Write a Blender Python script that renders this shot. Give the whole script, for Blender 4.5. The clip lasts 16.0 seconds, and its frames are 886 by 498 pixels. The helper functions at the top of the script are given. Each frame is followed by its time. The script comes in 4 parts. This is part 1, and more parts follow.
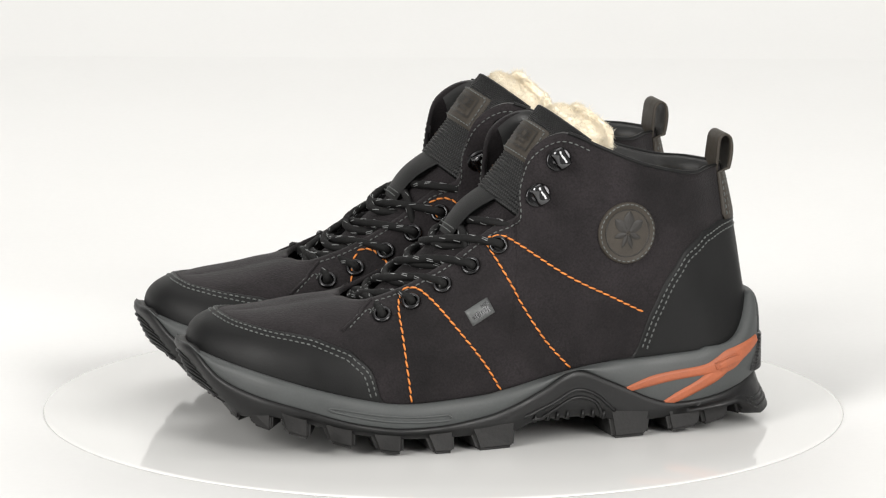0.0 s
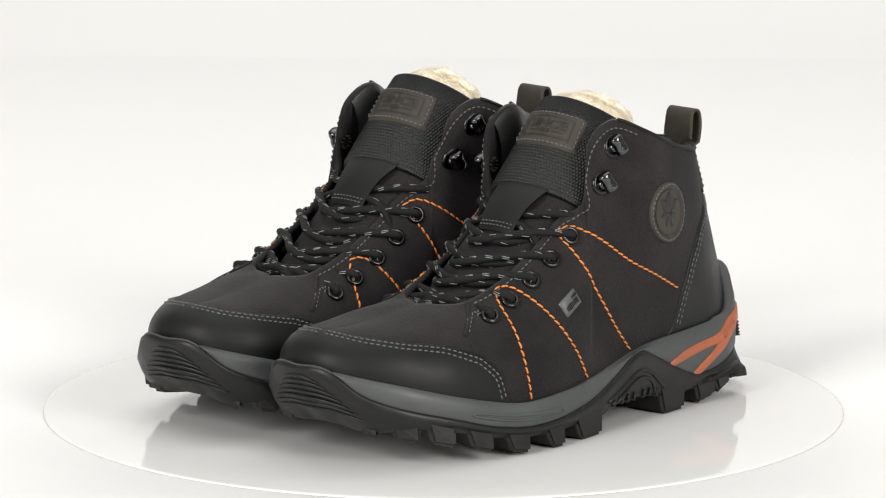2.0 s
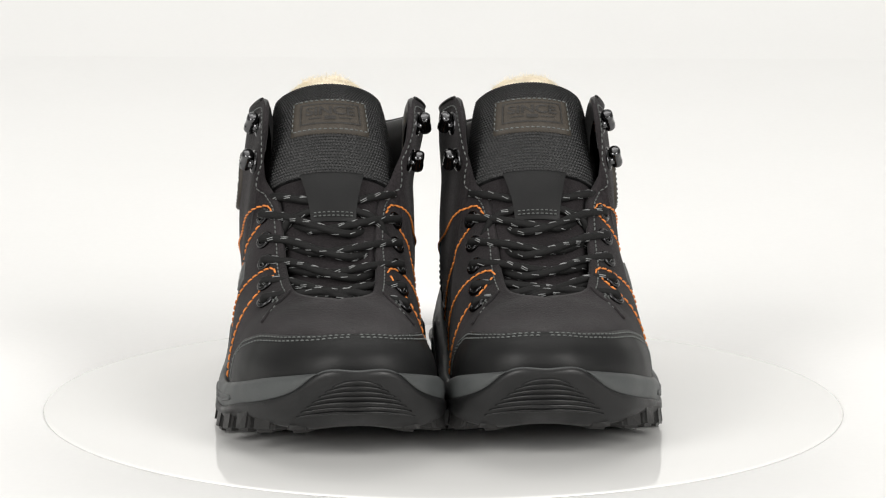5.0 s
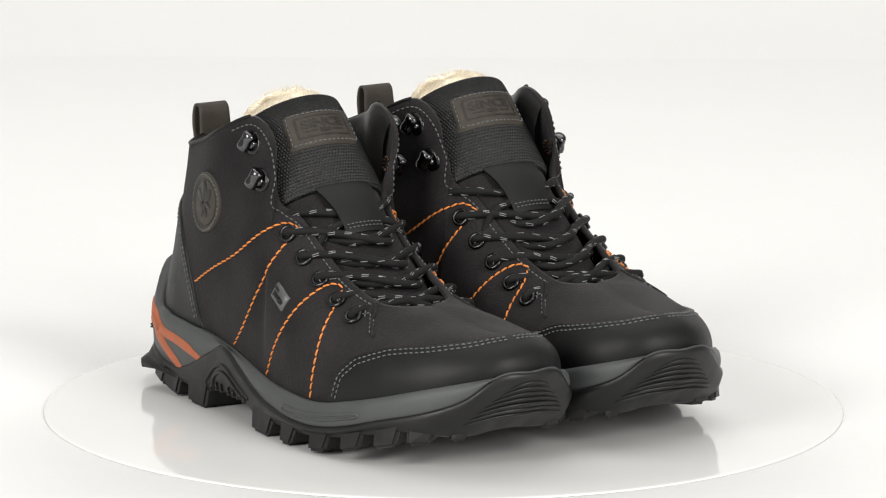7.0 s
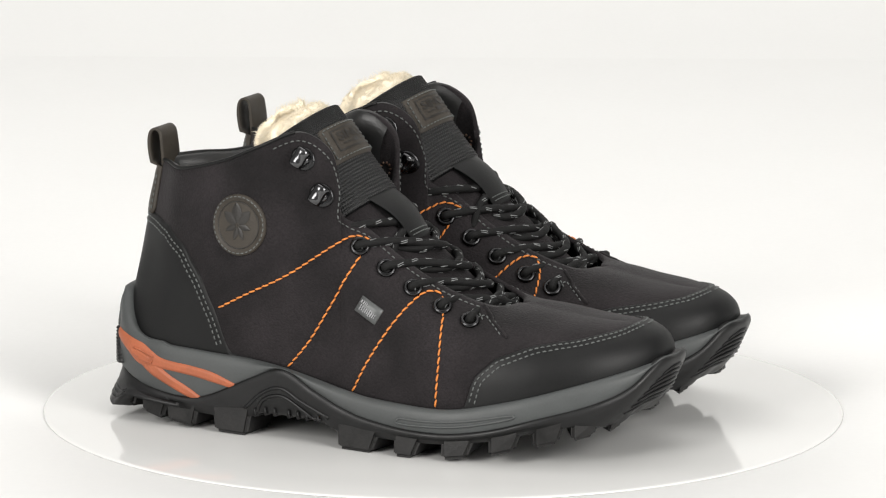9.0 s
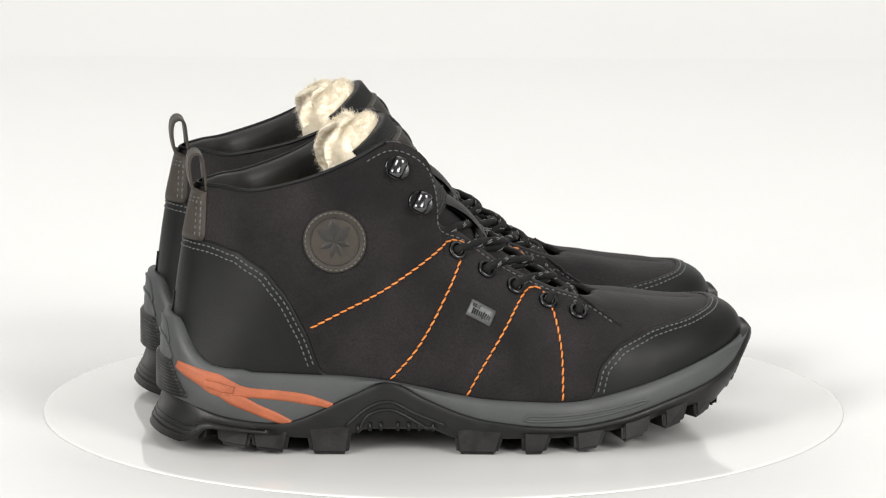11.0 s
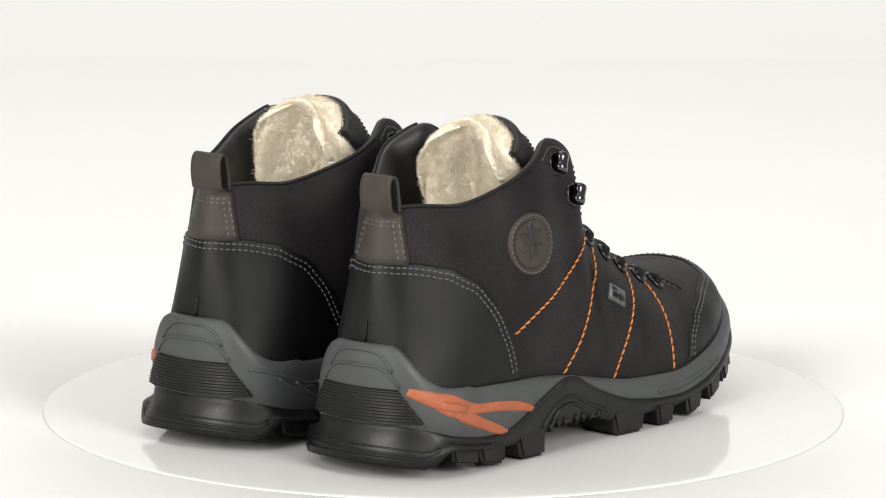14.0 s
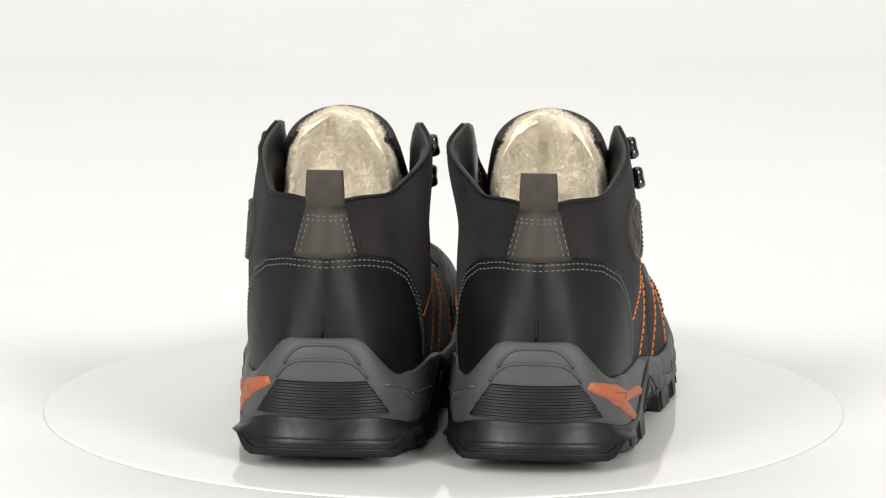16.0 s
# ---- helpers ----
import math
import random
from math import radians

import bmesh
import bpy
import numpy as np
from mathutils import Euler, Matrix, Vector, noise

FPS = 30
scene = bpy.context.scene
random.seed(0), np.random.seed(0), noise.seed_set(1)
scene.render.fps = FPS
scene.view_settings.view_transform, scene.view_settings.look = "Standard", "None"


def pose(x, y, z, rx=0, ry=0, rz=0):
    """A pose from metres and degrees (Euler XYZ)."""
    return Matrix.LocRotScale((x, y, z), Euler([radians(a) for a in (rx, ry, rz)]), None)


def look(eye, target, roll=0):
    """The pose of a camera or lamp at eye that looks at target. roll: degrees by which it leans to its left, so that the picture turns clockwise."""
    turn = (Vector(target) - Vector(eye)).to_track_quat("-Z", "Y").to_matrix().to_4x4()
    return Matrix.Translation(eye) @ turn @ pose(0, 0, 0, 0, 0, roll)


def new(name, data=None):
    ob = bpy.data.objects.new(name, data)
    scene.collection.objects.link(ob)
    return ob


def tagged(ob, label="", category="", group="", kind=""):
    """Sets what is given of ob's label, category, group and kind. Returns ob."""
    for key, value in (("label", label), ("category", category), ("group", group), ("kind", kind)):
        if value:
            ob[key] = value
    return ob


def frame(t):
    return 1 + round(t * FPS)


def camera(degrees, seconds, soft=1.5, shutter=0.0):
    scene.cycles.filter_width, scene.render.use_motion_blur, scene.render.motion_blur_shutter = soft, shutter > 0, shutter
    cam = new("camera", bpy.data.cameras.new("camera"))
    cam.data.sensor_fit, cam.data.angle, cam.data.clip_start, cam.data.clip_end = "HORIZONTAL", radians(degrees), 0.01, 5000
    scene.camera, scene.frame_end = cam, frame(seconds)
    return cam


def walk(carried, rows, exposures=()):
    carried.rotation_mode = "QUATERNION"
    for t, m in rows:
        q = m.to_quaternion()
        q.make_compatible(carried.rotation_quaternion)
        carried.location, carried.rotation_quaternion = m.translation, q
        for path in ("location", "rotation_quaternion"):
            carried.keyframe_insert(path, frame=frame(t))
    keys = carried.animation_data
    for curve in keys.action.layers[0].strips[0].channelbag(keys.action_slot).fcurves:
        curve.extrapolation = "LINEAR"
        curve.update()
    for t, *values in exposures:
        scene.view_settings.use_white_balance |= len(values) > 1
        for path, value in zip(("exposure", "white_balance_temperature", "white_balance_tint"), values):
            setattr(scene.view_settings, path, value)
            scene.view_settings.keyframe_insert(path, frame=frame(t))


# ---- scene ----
from mathutils.bvhtree import BVHTree

# ---------------------------------------------------------------- camera
cam = camera(9.5, 16.0, soft=1.2)
EYE, AIM = (0.0, -2.7465, 0.6122), (-0.0004, 0.0, 0.0839)
walk(cam, [(0, look(EYE, AIM, 0.186)), (16, look(EYE, AIM, 0.186))])

# turn of the table: degrees at the start and degrees a second
TURN_0, TURN_RATE = -165.9, 15.597

# ---------------------------------------------------------------- light
world = bpy.data.worlds.new("studio")
scene.world = world
world.use_nodes = True
world.node_tree.nodes["Background"].inputs[0].default_value = (1.0, 0.99, 0.965, 1)
world.node_tree.nodes["Background"].inputs[1].default_value = 0.41


def softbox(name, eye, aim, size, power, colour=(1, 0.98, 0.95)):
    data = bpy.data.lights.new(name, "AREA")
    data.shape, data.size, data.size_y = "RECTANGLE", size[0], size[1]
    data.energy, data.color = power, colour
    ob = new(name, data)
    ob.matrix_world = look(eye, aim)
    return ob


softbox("softbox_top", (0.0, -0.2, 1.9), (0, 0.1, 0), (1.6, 1.2), 8)
softbox("softbox_side", (-1.7, -2.0, 1.25), (0, 0, 0.1), (1.1, 1.5), 76)
softbox("softbox_side", (1.7, -2.0, 1.25), (0, 0, 0.1), (1.1, 1.5), 76)
# unseen lamp, added to brighten the backdrop and the table behind the boots
softbox("added_backdrop_fill", (0.0, 0.75, 2.1), (0, 1.35, 0.0), (2.4, 0.6), 16)
scene.view_settings.exposure = -0.20


# ---------------------------------------------------------------- materials
def material(name, base, rough=0.6, metal=0.0, vary=0.25, vary_scale=60, bump=0.2, bump_scale=900, depth=0.0004,
             rough_vary=0.1, spec=0.5, sheen=0.0):
    m = bpy.data.materials.new(name)
    m.use_nodes = True
    nt = m.node_tree
    n, l = nt.nodes, nt.links
    b = n["Principled BSDF"]
    co = n.new("ShaderNodeTexCoord")
    big = n.new("ShaderNodeTexNoise")
    big.inputs["Scale"].default_value, big.inputs["Detail"].default_value = vary_scale, 6
    l.new(co.outputs["Object"], big.inputs["Vector"])
    fine = n.new("ShaderNodeTexNoise")
    fine.inputs["Scale"].default_value, fine.inputs["Detail"].default_value = bump_scale, 4
    l.new(co.outputs["Object"], fine.inputs["Vector"])
    ramp = n.new("ShaderNodeMapRange")
    ramp.inputs["From Min"].default_value, ramp.inputs["From Max"].default_value = 0.3, 0.7
    ramp.inputs["To Min"].default_value, ramp.inputs["To Max"].default_value = 1 - vary, 1 + vary
    l.new(big.outputs["Fac"], ramp.inputs["Value"])
    grain = n.new("ShaderNodeMapRange")
    grain.inputs["From Min"].default_value, grain.inputs["From Max"].default_value = 0.3, 0.7
    grain.inputs["To Min"].default_value, grain.inputs["To Max"].default_value = 1 - vary * 0.6, 1 + vary * 0.6
    l.new(fine.outputs["Fac"], grain.inputs["Value"])
    mul = n.new("ShaderNodeMath")
    mul.operation = "MULTIPLY"
    l.new(ramp.outputs[0], mul.inputs[0])
    l.new(grain.outputs[0], mul.inputs[1])
    tint = n.new("ShaderNodeVectorMath")
    tint.operation = "SCALE"
    tint.inputs[0].default_value = base
    l.new(mul.outputs[0], tint.inputs["Scale"])
    l.new(tint.outputs[0], b.inputs["Base Color"])
    rr = n.new("ShaderNodeMapRange")
    rr.inputs["From Min"].default_value, rr.inputs["From Max"].default_value = 0.3, 0.7
    rr.inputs["To Min"].default_value, rr.inputs["To Max"].default_value = max(0.02, rough - rough_vary), min(1, rough + rough_vary)
    l.new(big.outputs["Fac"], rr.inputs["Value"])
    l.new(rr.outputs[0], b.inputs["Roughness"])
    b.inputs["Metallic"].default_value = metal
    b.inputs["Specular IOR Level"].default_value = spec
    b.inputs["Sheen Weight"].default_value = sheen
    if bump:
        bp = n.new("ShaderNodeBump")
        bp.inputs["Strength"].default_value, bp.inputs["Distance"].default_value = bump, depth
        l.new(fine.outputs["Fac"], bp.inputs["Height"])
        l.new(bp.outputs[0], b.inputs["Normal"])
    return m


NUBUCK = material("nubuck", (0.01502, 0.01294, 0.01386), 0.84, vary=0.5, vary_scale=34, bump=0.75, bump_scale=950, depth=0.0006, spec=0.14, sheen=0.06)
LEATHER = material("smooth_leather", (0.003665, 0.003796, 0.003927), 0.50, vary=0.35, vary_scale=30, bump=0.22, bump_scale=1300, rough_vary=0.08, spec=0.27)
LINING = material("lining_leather", (0.00924, 0.00924, 0.00924), 0.42, vary=0.2, bump=0.25, bump_scale=500)
RUBBER = material("black_rubber", (0.004774, 0.004774, 0.005005), 0.44, vary=0.25, vary_scale=80, bump=0.15, bump_scale=800, spec=0.36)
TREAD = material("tread_rubber", (0.008085, 0.0077, 0.007546), 0.5, spec=0.36, vary=0.5, vary_scale=120, bump=0.3, bump_scale=600)
GREY = material("grey_foam", (0.04774, 0.05159, 0.05159), 0.55, vary=0.1, vary_scale=60, bump=0.15, bump_scale=900)
ORANGE = material("orange_foam", (0.3234, 0.08624, 0.03388), 0.55, vary=0.12, vary_scale=120, bump=0.15)
ORANGE_THREAD = material("orange_thread", (0.6314, 0.2002, 0.03465), 0.6, vary=0.2, vary_scale=400, bump=0.4, bump_scale=2500)
GREY_THREAD = material("grey_thread", (0.09625, 0.104, 0.1001), 0.65, vary=0.25, vary_scale=400, bump=0.4, bump_scale=2500)
PATCH = material("brown_leather", (0.0385, 0.03234, 0.02541), 0.55, spec=0.3, vary=0.18, vary_scale=150, bump=0.3, bump_scale=1200)
PATCH_DARK = material("embossed_leather", (0.01232, 0.01039, 0.00847), 0.5, vary=0.2, vary_scale=150, bump=0.3, bump_scale=1200)
WEAVE = material("woven_mesh", (0.00385, 0.004004, 0.004235), 0.42, spec=0.42, vary=0.3, vary_scale=200, bump=0.4, bump_scale=1800)
LACE = material("lace_cord", (0.00539, 0.00539, 0.00539), 0.75, spec=0.25, vary=0.3, vary_scale=500, bump=0.6, bump_scale=1500)
FLECK = material("lace_fleck", (0.231, 0.2387, 0.2387), 0.6, vary=0.2, vary_scale=500, bump=0.2)
STEEL = material("dark_chrome", (0.1001, 0.1001, 0.1032), 0.17, metal=1.0, vary=0.15, bump=0.05, rough_vary=0.05)
NICKEL = material("black_nickel", (0.0462, 0.0462, 0.04774), 0.25, metal=1.0, vary=0.2, bump=0.05, rough_vary=0.05)
COPPER = material("rivet_copper", (0.1232, 0.077, 0.05775), 0.45, metal=0.8, vary=0.2, bump=0.1)
# near-black that stands in for the shade inside the eyelets
HOLE_SHADE = material("eyelet_hole_shade", (0.006, 0.006, 0.006), 0.9, vary=0.1, bump=0)
SILVER = material("silver_badge", (0.1001, 0.104, 0.104), 0.5, metal=0.5, vary=0.15, bump=0.15)
FLEECE = material("fleece", (0.98, 0.90, 0.74), 0.95, vary=0.05, vary_scale=160, bump=0.35, bump_scale=1500, depth=0.0004, sheen=0.4)
PILE = material("fleece_pile", (0.99, 0.93, 0.80), 0.95, vary=0.04, vary_scale=120, bump=0.0, sheen=0.2)
# wool fibres let light through
pile_nodes, pile_links = PILE.node_tree.nodes, PILE.node_tree.links
through_light, blend = pile_nodes.new("ShaderNodeBsdfTranslucent"), pile_nodes.new("ShaderNodeMixShader")
through_light.inputs["Color"].default_value, blend.inputs[0].default_value = (0.99, 0.93, 0.80, 1), 0.45
pile_links.new(pile_nodes["Principled BSDF"].outputs[0], blend.inputs[1])
pile_links.new(through_light.outputs[0], blend.inputs[2])
pile_links.new(blend.outputs[0], pile_nodes["Material Output"].inputs["Surface"])
ACRYLIC = material("white_acrylic", (0.685, 0.685, 0.675), 0.08, vary=0.01, vary_scale=5, bump=0.0, rough_vary=0.02, spec=0.35)
PAPER = material("white_paper", (0.80, 0.80, 0.792), 0.8, vary=0.012, vary_scale=3, bump=0.05, bump_scale=300, rough_vary=0.03)


# ---------------------------------------------------------------- mesh tools
SIDE = 1.0  # +1 for a left boot, -1 for a right one


def part(name, bm, mat, parent=None, label="", smooth=True, mirror=True):
    """One mesh object out of a bmesh; boots are drawn with the outer side at +y and mirrored for the right foot."""
    if mirror and SIDE < 0:
        for v in bm.verts:
            v.co.y = -v.co.y
        bmesh.ops.reverse_faces(bm, faces=bm.faces[:])
    me = bpy.data.meshes.new(name)
    bm.to_mesh(me)
    bm.free()
    for m in (mat if isinstance(mat, (list, tuple)) else [mat]):
        me.materials.append(m)
    if smooth:
        me.polygons.foreach_set("use_smooth", [True] * len(me.polygons))
    ob = new(name, me)
    if parent:
        ob.parent = parent
    if label:
        tagged(ob, label)
    return ob


def spline(rows, n, mirrored=False):
    """Catmull-Rom through the rows, n steps from row to row; mirrored: the line goes on beyond y = 0."""
    a = np.array(rows, float)
    p = np.vstack([2 * a[0] - a[1], a, 2 * a[-1] - a[-2]])
    if mirrored:
        p[0], p[-1] = a[1], a[-2]
        p[0][1], p[-1][1] = -a[1][1], -a[-2][1]
    out = []
    for i in range(1, len(p) - 2):
        for k in range(n):
            t = k / n
            out.append(0.5 * (2 * p[i] + (p[i + 1] - p[i - 1]) * t + (2 * p[i - 1] - 5 * p[i] + 4 * p[i + 1] - p[i + 2]) * t * t
                              + (3 * p[i] - p[i - 1] - 3 * p[i + 1] + p[i + 2]) * t ** 3))
    out.append(p[-2])
    return np.array(out)


def sheet(bm, rows, flip=False, closed=False):
    """Quads between rows of points."""
    g = [[bm.verts.new(q) for q in r] for r in rows]
    for a, b in zip(g[:-1], g[1:]):
        n = len(a)
        for k in range(n if closed else n - 1):
            f = (a[k], a[(k + 1) % n], b[(k + 1) % n], b[k])
            bm.faces.new(f[::-1] if flip else f)
    return g


def tube(bm, pts, radius, sides=8, closed=False, flat=1.0, caps=True):
    pts = [Vector(p) for p in pts]
    n = len(pts)
    rows, ref = [], Vector((0.13, 0.29, 0.95))
    for i, p in enumerate(pts):
        d = (pts[(i + 1) % n] - pts[i - 1]) if closed else (pts[min(i + 1, n - 1)] - pts[max(i - 1, 0)])
        d.normalize()
        u = (ref - d * ref.dot(d)).normalized()
        ref = u
        w = d.cross(u)
        r = radius(i / max(1, n - 1)) if callable(radius) else radius
        rows.append([p + (u * math.cos(a) * flat + w * math.sin(a)) * r for a in (2 * math.pi * k / sides for k in range(sides))])
    if closed:
        rows.append(rows[0])
    g = sheet(bm, rows, closed=True)
    if caps and not closed:
        bm.faces.new(g[0][::-1])
        bm.faces.new(g[-1])
    return g


def resample(pts, step):
    pts = [Vector(p) for p in pts]
    run = [0.0]
    for a, b in zip(pts[:-1], pts[1:]):
        run.append(run[-1] + (b - a).length)
    n = max(1, int(round(run[-1] / step)))
    out, j = [], 0
    for k in range(n + 1):
        s = run[-1] * k / n
        while j < len(pts) - 2 and run[j + 1] < s:
            j += 1
        f = (s - run[j]) / max(1e-9, run[j + 1] - run[j])
        out.append(pts[j].lerp(pts[j + 1], f))
    return out


def stitches(bm, pts, normals, length, gap, radius, slant=0.0):
    """A row of thread stitches along a line on the surface."""
    run = resample(pts, length + gap)
    nrm = [Vector(v) for v in normals]
    src = [Vector(p) for p in pts]
    for a, b in zip(run[:-1], run[1:]):
        d = (b - a).normalized()
        c = (a + b) / 2
        k = min(range(len(src)), key=lambda i: (src[i] - c).length_squared)
        nn = nrm[k]
        w = nn.cross(d)
        d = (d + w * slant).normalized()
        rows = []
        for f, r, h in ((-0.5, 0.45, -0.5), (-0.28, 1, 0.3), (0.28, 1, 0.3), (0.5, 0.45, -0.5)):
            o = c + d * f * length + nn * radius * h
            rows.append([o + (nn * math.cos(q) + w * math.sin(q)) * radius * r for q in (math.pi * 2 * j / 6 for j in range(6))])
        g = sheet(bm, rows, closed=True)
        bm.faces.new(g[0][::-1])
        bm.faces.new(g[-1])


class Surface:
    """Triangles on to which details are laid."""

    def __init__(self):
        self.v, self.f, self.tree = [], [], None

    def add(self, bm):
        o = len(self.v)
        bm.verts.index_update()
        self.v += [v.co.copy() for v in bm.verts]
        self.f += [[o + v.index for v in f.verts] for f in bm.faces]
        self.tree = BVHTree.FromPolygons(self.v, self.f)

    def cast(self, p, way, lift=0.0, reach=0.08):
        """The surface under p, seen along -way."""
        w = Vector(way).normalized()
        q, n, _, _ = self.tree.ray_cast(Vector(p) + w * reach, -w)
        if q is None:
            q, n, _, _ = self.tree.find_nearest(Vector(p))
        if n.dot(w) < 0:
            n = -n
        return q + n * lift, n


# ---------------------------------------------------------------- boot shape
def ease(x, a, b):
    t = min(1, max(0, (x - a) / (b - a)))
    return t * t * (3 - 2 * t)


# (sole x, y, z, midsole top z, outsole top z, ground z) and (top line x, y, z, roundness, bulge), heel to toe
BASE_ROWS = [(-.1445, 0, .058, .067, .0270, .0100), (-.1385, .0240, .050, .0560, .0262, .0085), (-.120, .0365, .0425, .0440, .0190, .0045),
             (-.090, .0418, .0405, .0415, .0172, .0010), (-.060, .0440, .0385, .0400, .0300, .0), (-.040, .0460, .0365, .0375, .0372, .0),
             (-.022, .0480, .0330, .0340, .0290, .0), (-.008, .0500, .0300, .0310, .0228, .0), (.000, .0510, .0285, .0295, .0200, .0),
             (.010, .0525, .0270, .0280, .0175, .0), (.030, .0550, .0258, .0268, .0148, .0), (.048, .0560, .0252, .0262, .0142, .0005),
             (.062, .0548, .0262, .0272, .0150, .0015), (.080, .0540, .0300, .0310, .0185, .0045), (.100, .0503, .0350, .0360, .0245, .0095),
             (.122, .0412, .0415, .0425, .0310, .0140), (.137, .0285, .0460, .0470, .0388, .0155), (.1460, .0150, .0490, .0500, .0510, .0165),
             (.1485, 0, .0500, .0510, .0515, .0170)]
TOP_ROWS = [(-.1330, 0, .132, .0, .0015), (-.1213, .0166, .1330, .0, -.0006), (-.1065, .0308, .1330, .0, .0000),
            (-.0795, .0388, .1400, .0, .0030), (-.0570, .0408, .1495, .0, .0045), (-.0370, .0350, .1575, .0, .0045),
            (-.0205, .0348, .1495, .0, .004), (-.0150, .0352, .1340, .05, .0015), (-.0140, .0338, .1165, .1, .004),
            (-.0010, .0285, .1090, .2, .006), (.0180, .0265, .0945, .3, .006), (.0400, .0260, .0825, .4, .005),
            (.0605, .0222, .0745, .6, .004), (.0680, .0140, .0725, .8, .002), (.0730, 0, .0718, 1, 0),
            (.0930, 0, .0690, 1, 0), (.1080, 0, .0676, 1, 0), (.1165, 0, .0667, 1, 0),
            (.1200, 0, .0662, 1, 0)]
COLS = 8
BASE = spline(BASE_ROWS, COLS, True)
TOP = spline(TOP_ROWS, COLS, True)
TOP[14 * COLS:, 1] = 0
TOP[:, 1] = np.maximum(TOP[:, 1], 0)
BASE[:, 1] = np.maximum(BASE[:, 1], 0)
TOP[:, 3] = np.clip(TOP[:, 3], 0, 1)
LAST = len(BASE_ROWS) - 1
for row in BASE[:int(2.4 * COLS)]:
    row[3] = 0.0437 + 0.0228 * (1 - ease(row[1], 0.0150, 0.0365))
    row[2] = row[3] - 0.004


def at(table, phi):
    q = min(max(phi, 0), LAST) * COLS
    i = min(int(q), len(table) - 2)
    return table[i] + (table[i + 1] - table[i]) * (q - i)


def plan_y(side, x, y):
    """The foot's asymmetry: a slimmer inner side and a toe that leans inwards."""
    k = 1.0 if side > 0 else 1 - 0.15 * ease(x, -0.07, 0.03) + 0.14 * ease(x, 0.08, 0.14)
    return side * y * k - 0.006 * ease(x, 0.05, 0.15)


def upper(side, phi, v, lift=0.0):
    """A point of the boot's upper: phi runs from heel to toe, v from the sole to the top line."""
    b, t = at(BASE, phi), at(TOP, phi)
    c, bulge = t[3], t[4]
    boxy = 1 - 0.16 * ease(phi, 11, 14)
    h = v + (1 - math.cos(v * math.pi / 2) ** boxy - v) * c
    u = v + (math.sin(v * math.pi / 2) ** boxy - v) * c
    x = b[0] + (t[0] - b[0]) * h
    y = b[1] + (t[1] - b[1]) * h
    z = b[2] + (t[2] - b[2]) * u
    swell = bulge * math.sin(math.pi * v)
    if phi < 2.5:
        a = phi / 2.5 * math.pi / 2
        x -= swell * math.cos(a)
        y += swell * math.sin(a)
    else:
        y += swell
    if side < 0:  # the inner flap stands off a little
        y += (0.006 if SIDE > 0 else 0.0115) * ease(z, 0.105, 0.150) * ease(phi, 2.0, 4.2) * (1 - ease(phi, 6.5, 8.5))
    # small wrinkles in the leather
    wr = 0.0007 * noise.noise((x * 38, side * y * 38, z * 38)) * min(1, 4 * v)
    y += wr * ease(y, 0.0, 0.012)
    z += wr * c
    q = Vector((x, plan_y(side, x, y), z))
    if lift:
        e = 0.02
        du = upper(side, min(phi + e, LAST), v) - upper(side, max(phi - e, 0), v)
        dv = upper(side, phi, min(v + e, 1)) - upper(side, phi, max(v - e, 0))
        n = du.cross(dv)
        if n.length < 1e-12:
            n = Vector((1, 0, 1))
        if phi < 0.002 or phi > LAST - 0.002:
            n.y = 0
        n.normalize()
        if n.dot(q - Vector((min(q.x, 0.115) if phi > 9 else -0.07, -0.004, min(q.z - 0.012, 0.08)))) < 0:
            n = -n
        q = q + n * lift
    return q


def build_upper(boot):
    bm = bmesh.new()
    for side in (1, -1):
        rows = [[upper(side, LAST * k / 150, (v / 34) ** 1.15) for k in range(151)] for v in range(35)]
        sheet(bm, rows, flip=side > 0)
    bmesh.ops.remove_doubles(bm, verts=bm.verts[:], dist=0.0002)
    bmesh.ops.recalc_face_normals(bm, faces=bm.faces[:])
    skin = Surface()
    skin.add(bm)
    ob = part("upper", bm, NUBUCK, boot, "black nubuck leather upper")
    sol = ob.modifiers.new("thickness", "SOLIDIFY")
    sol.thickness, sol.offset = 0.0026, -1
    return skin


def edge_v(side, phi, inside):
    """How far up the panel goes at this place of the foot."""
    v = 0.0
    while v < 1 and inside(upper(side, phi, v)):
        v += 0.01
    return v


def overlay(phis, inside, lift, v_max=1.0):
    """A second skin of leather over a stretch of the upper, up to its seam."""
    bm = bmesh.new()
    seams = []
    for side in (1, -1):
        raw = [min(v_max, edge_v(side, f, inside)) for f in phis]
        tops = [np.mean(raw[max(0, i - 1):i + 2]) if 0 < i < len(raw) - 1 else raw[i] for i in range(len(raw))]
        rows = []
        for k in range(15):
            g = k / 14
            rows.append([upper(side, f, t * g, lift) for f, t in zip(phis, tops)])
        rows.append([upper(side, f, min(1, t + 0.012), lift * 0.6) for f, t in zip(phis, tops)])
        rows.append([upper(side, f, min(1, t + 0.016), -0.0006) for f, t in zip(phis, tops)])
        sheet(bm, rows, flip=side > 0)
        seams.append((side, tops))
    bmesh.ops.remove_doubles(bm, verts=bm.verts[:], dist=0.0002)
    bmesh.ops.recalc_face_normals(bm, faces=bm.faces[:])
    return bm, seams


def table_of(rows):
    a = np.array(rows)
    return lambda q: float(np.interp(q, a[:, 0], a[:, 1]))


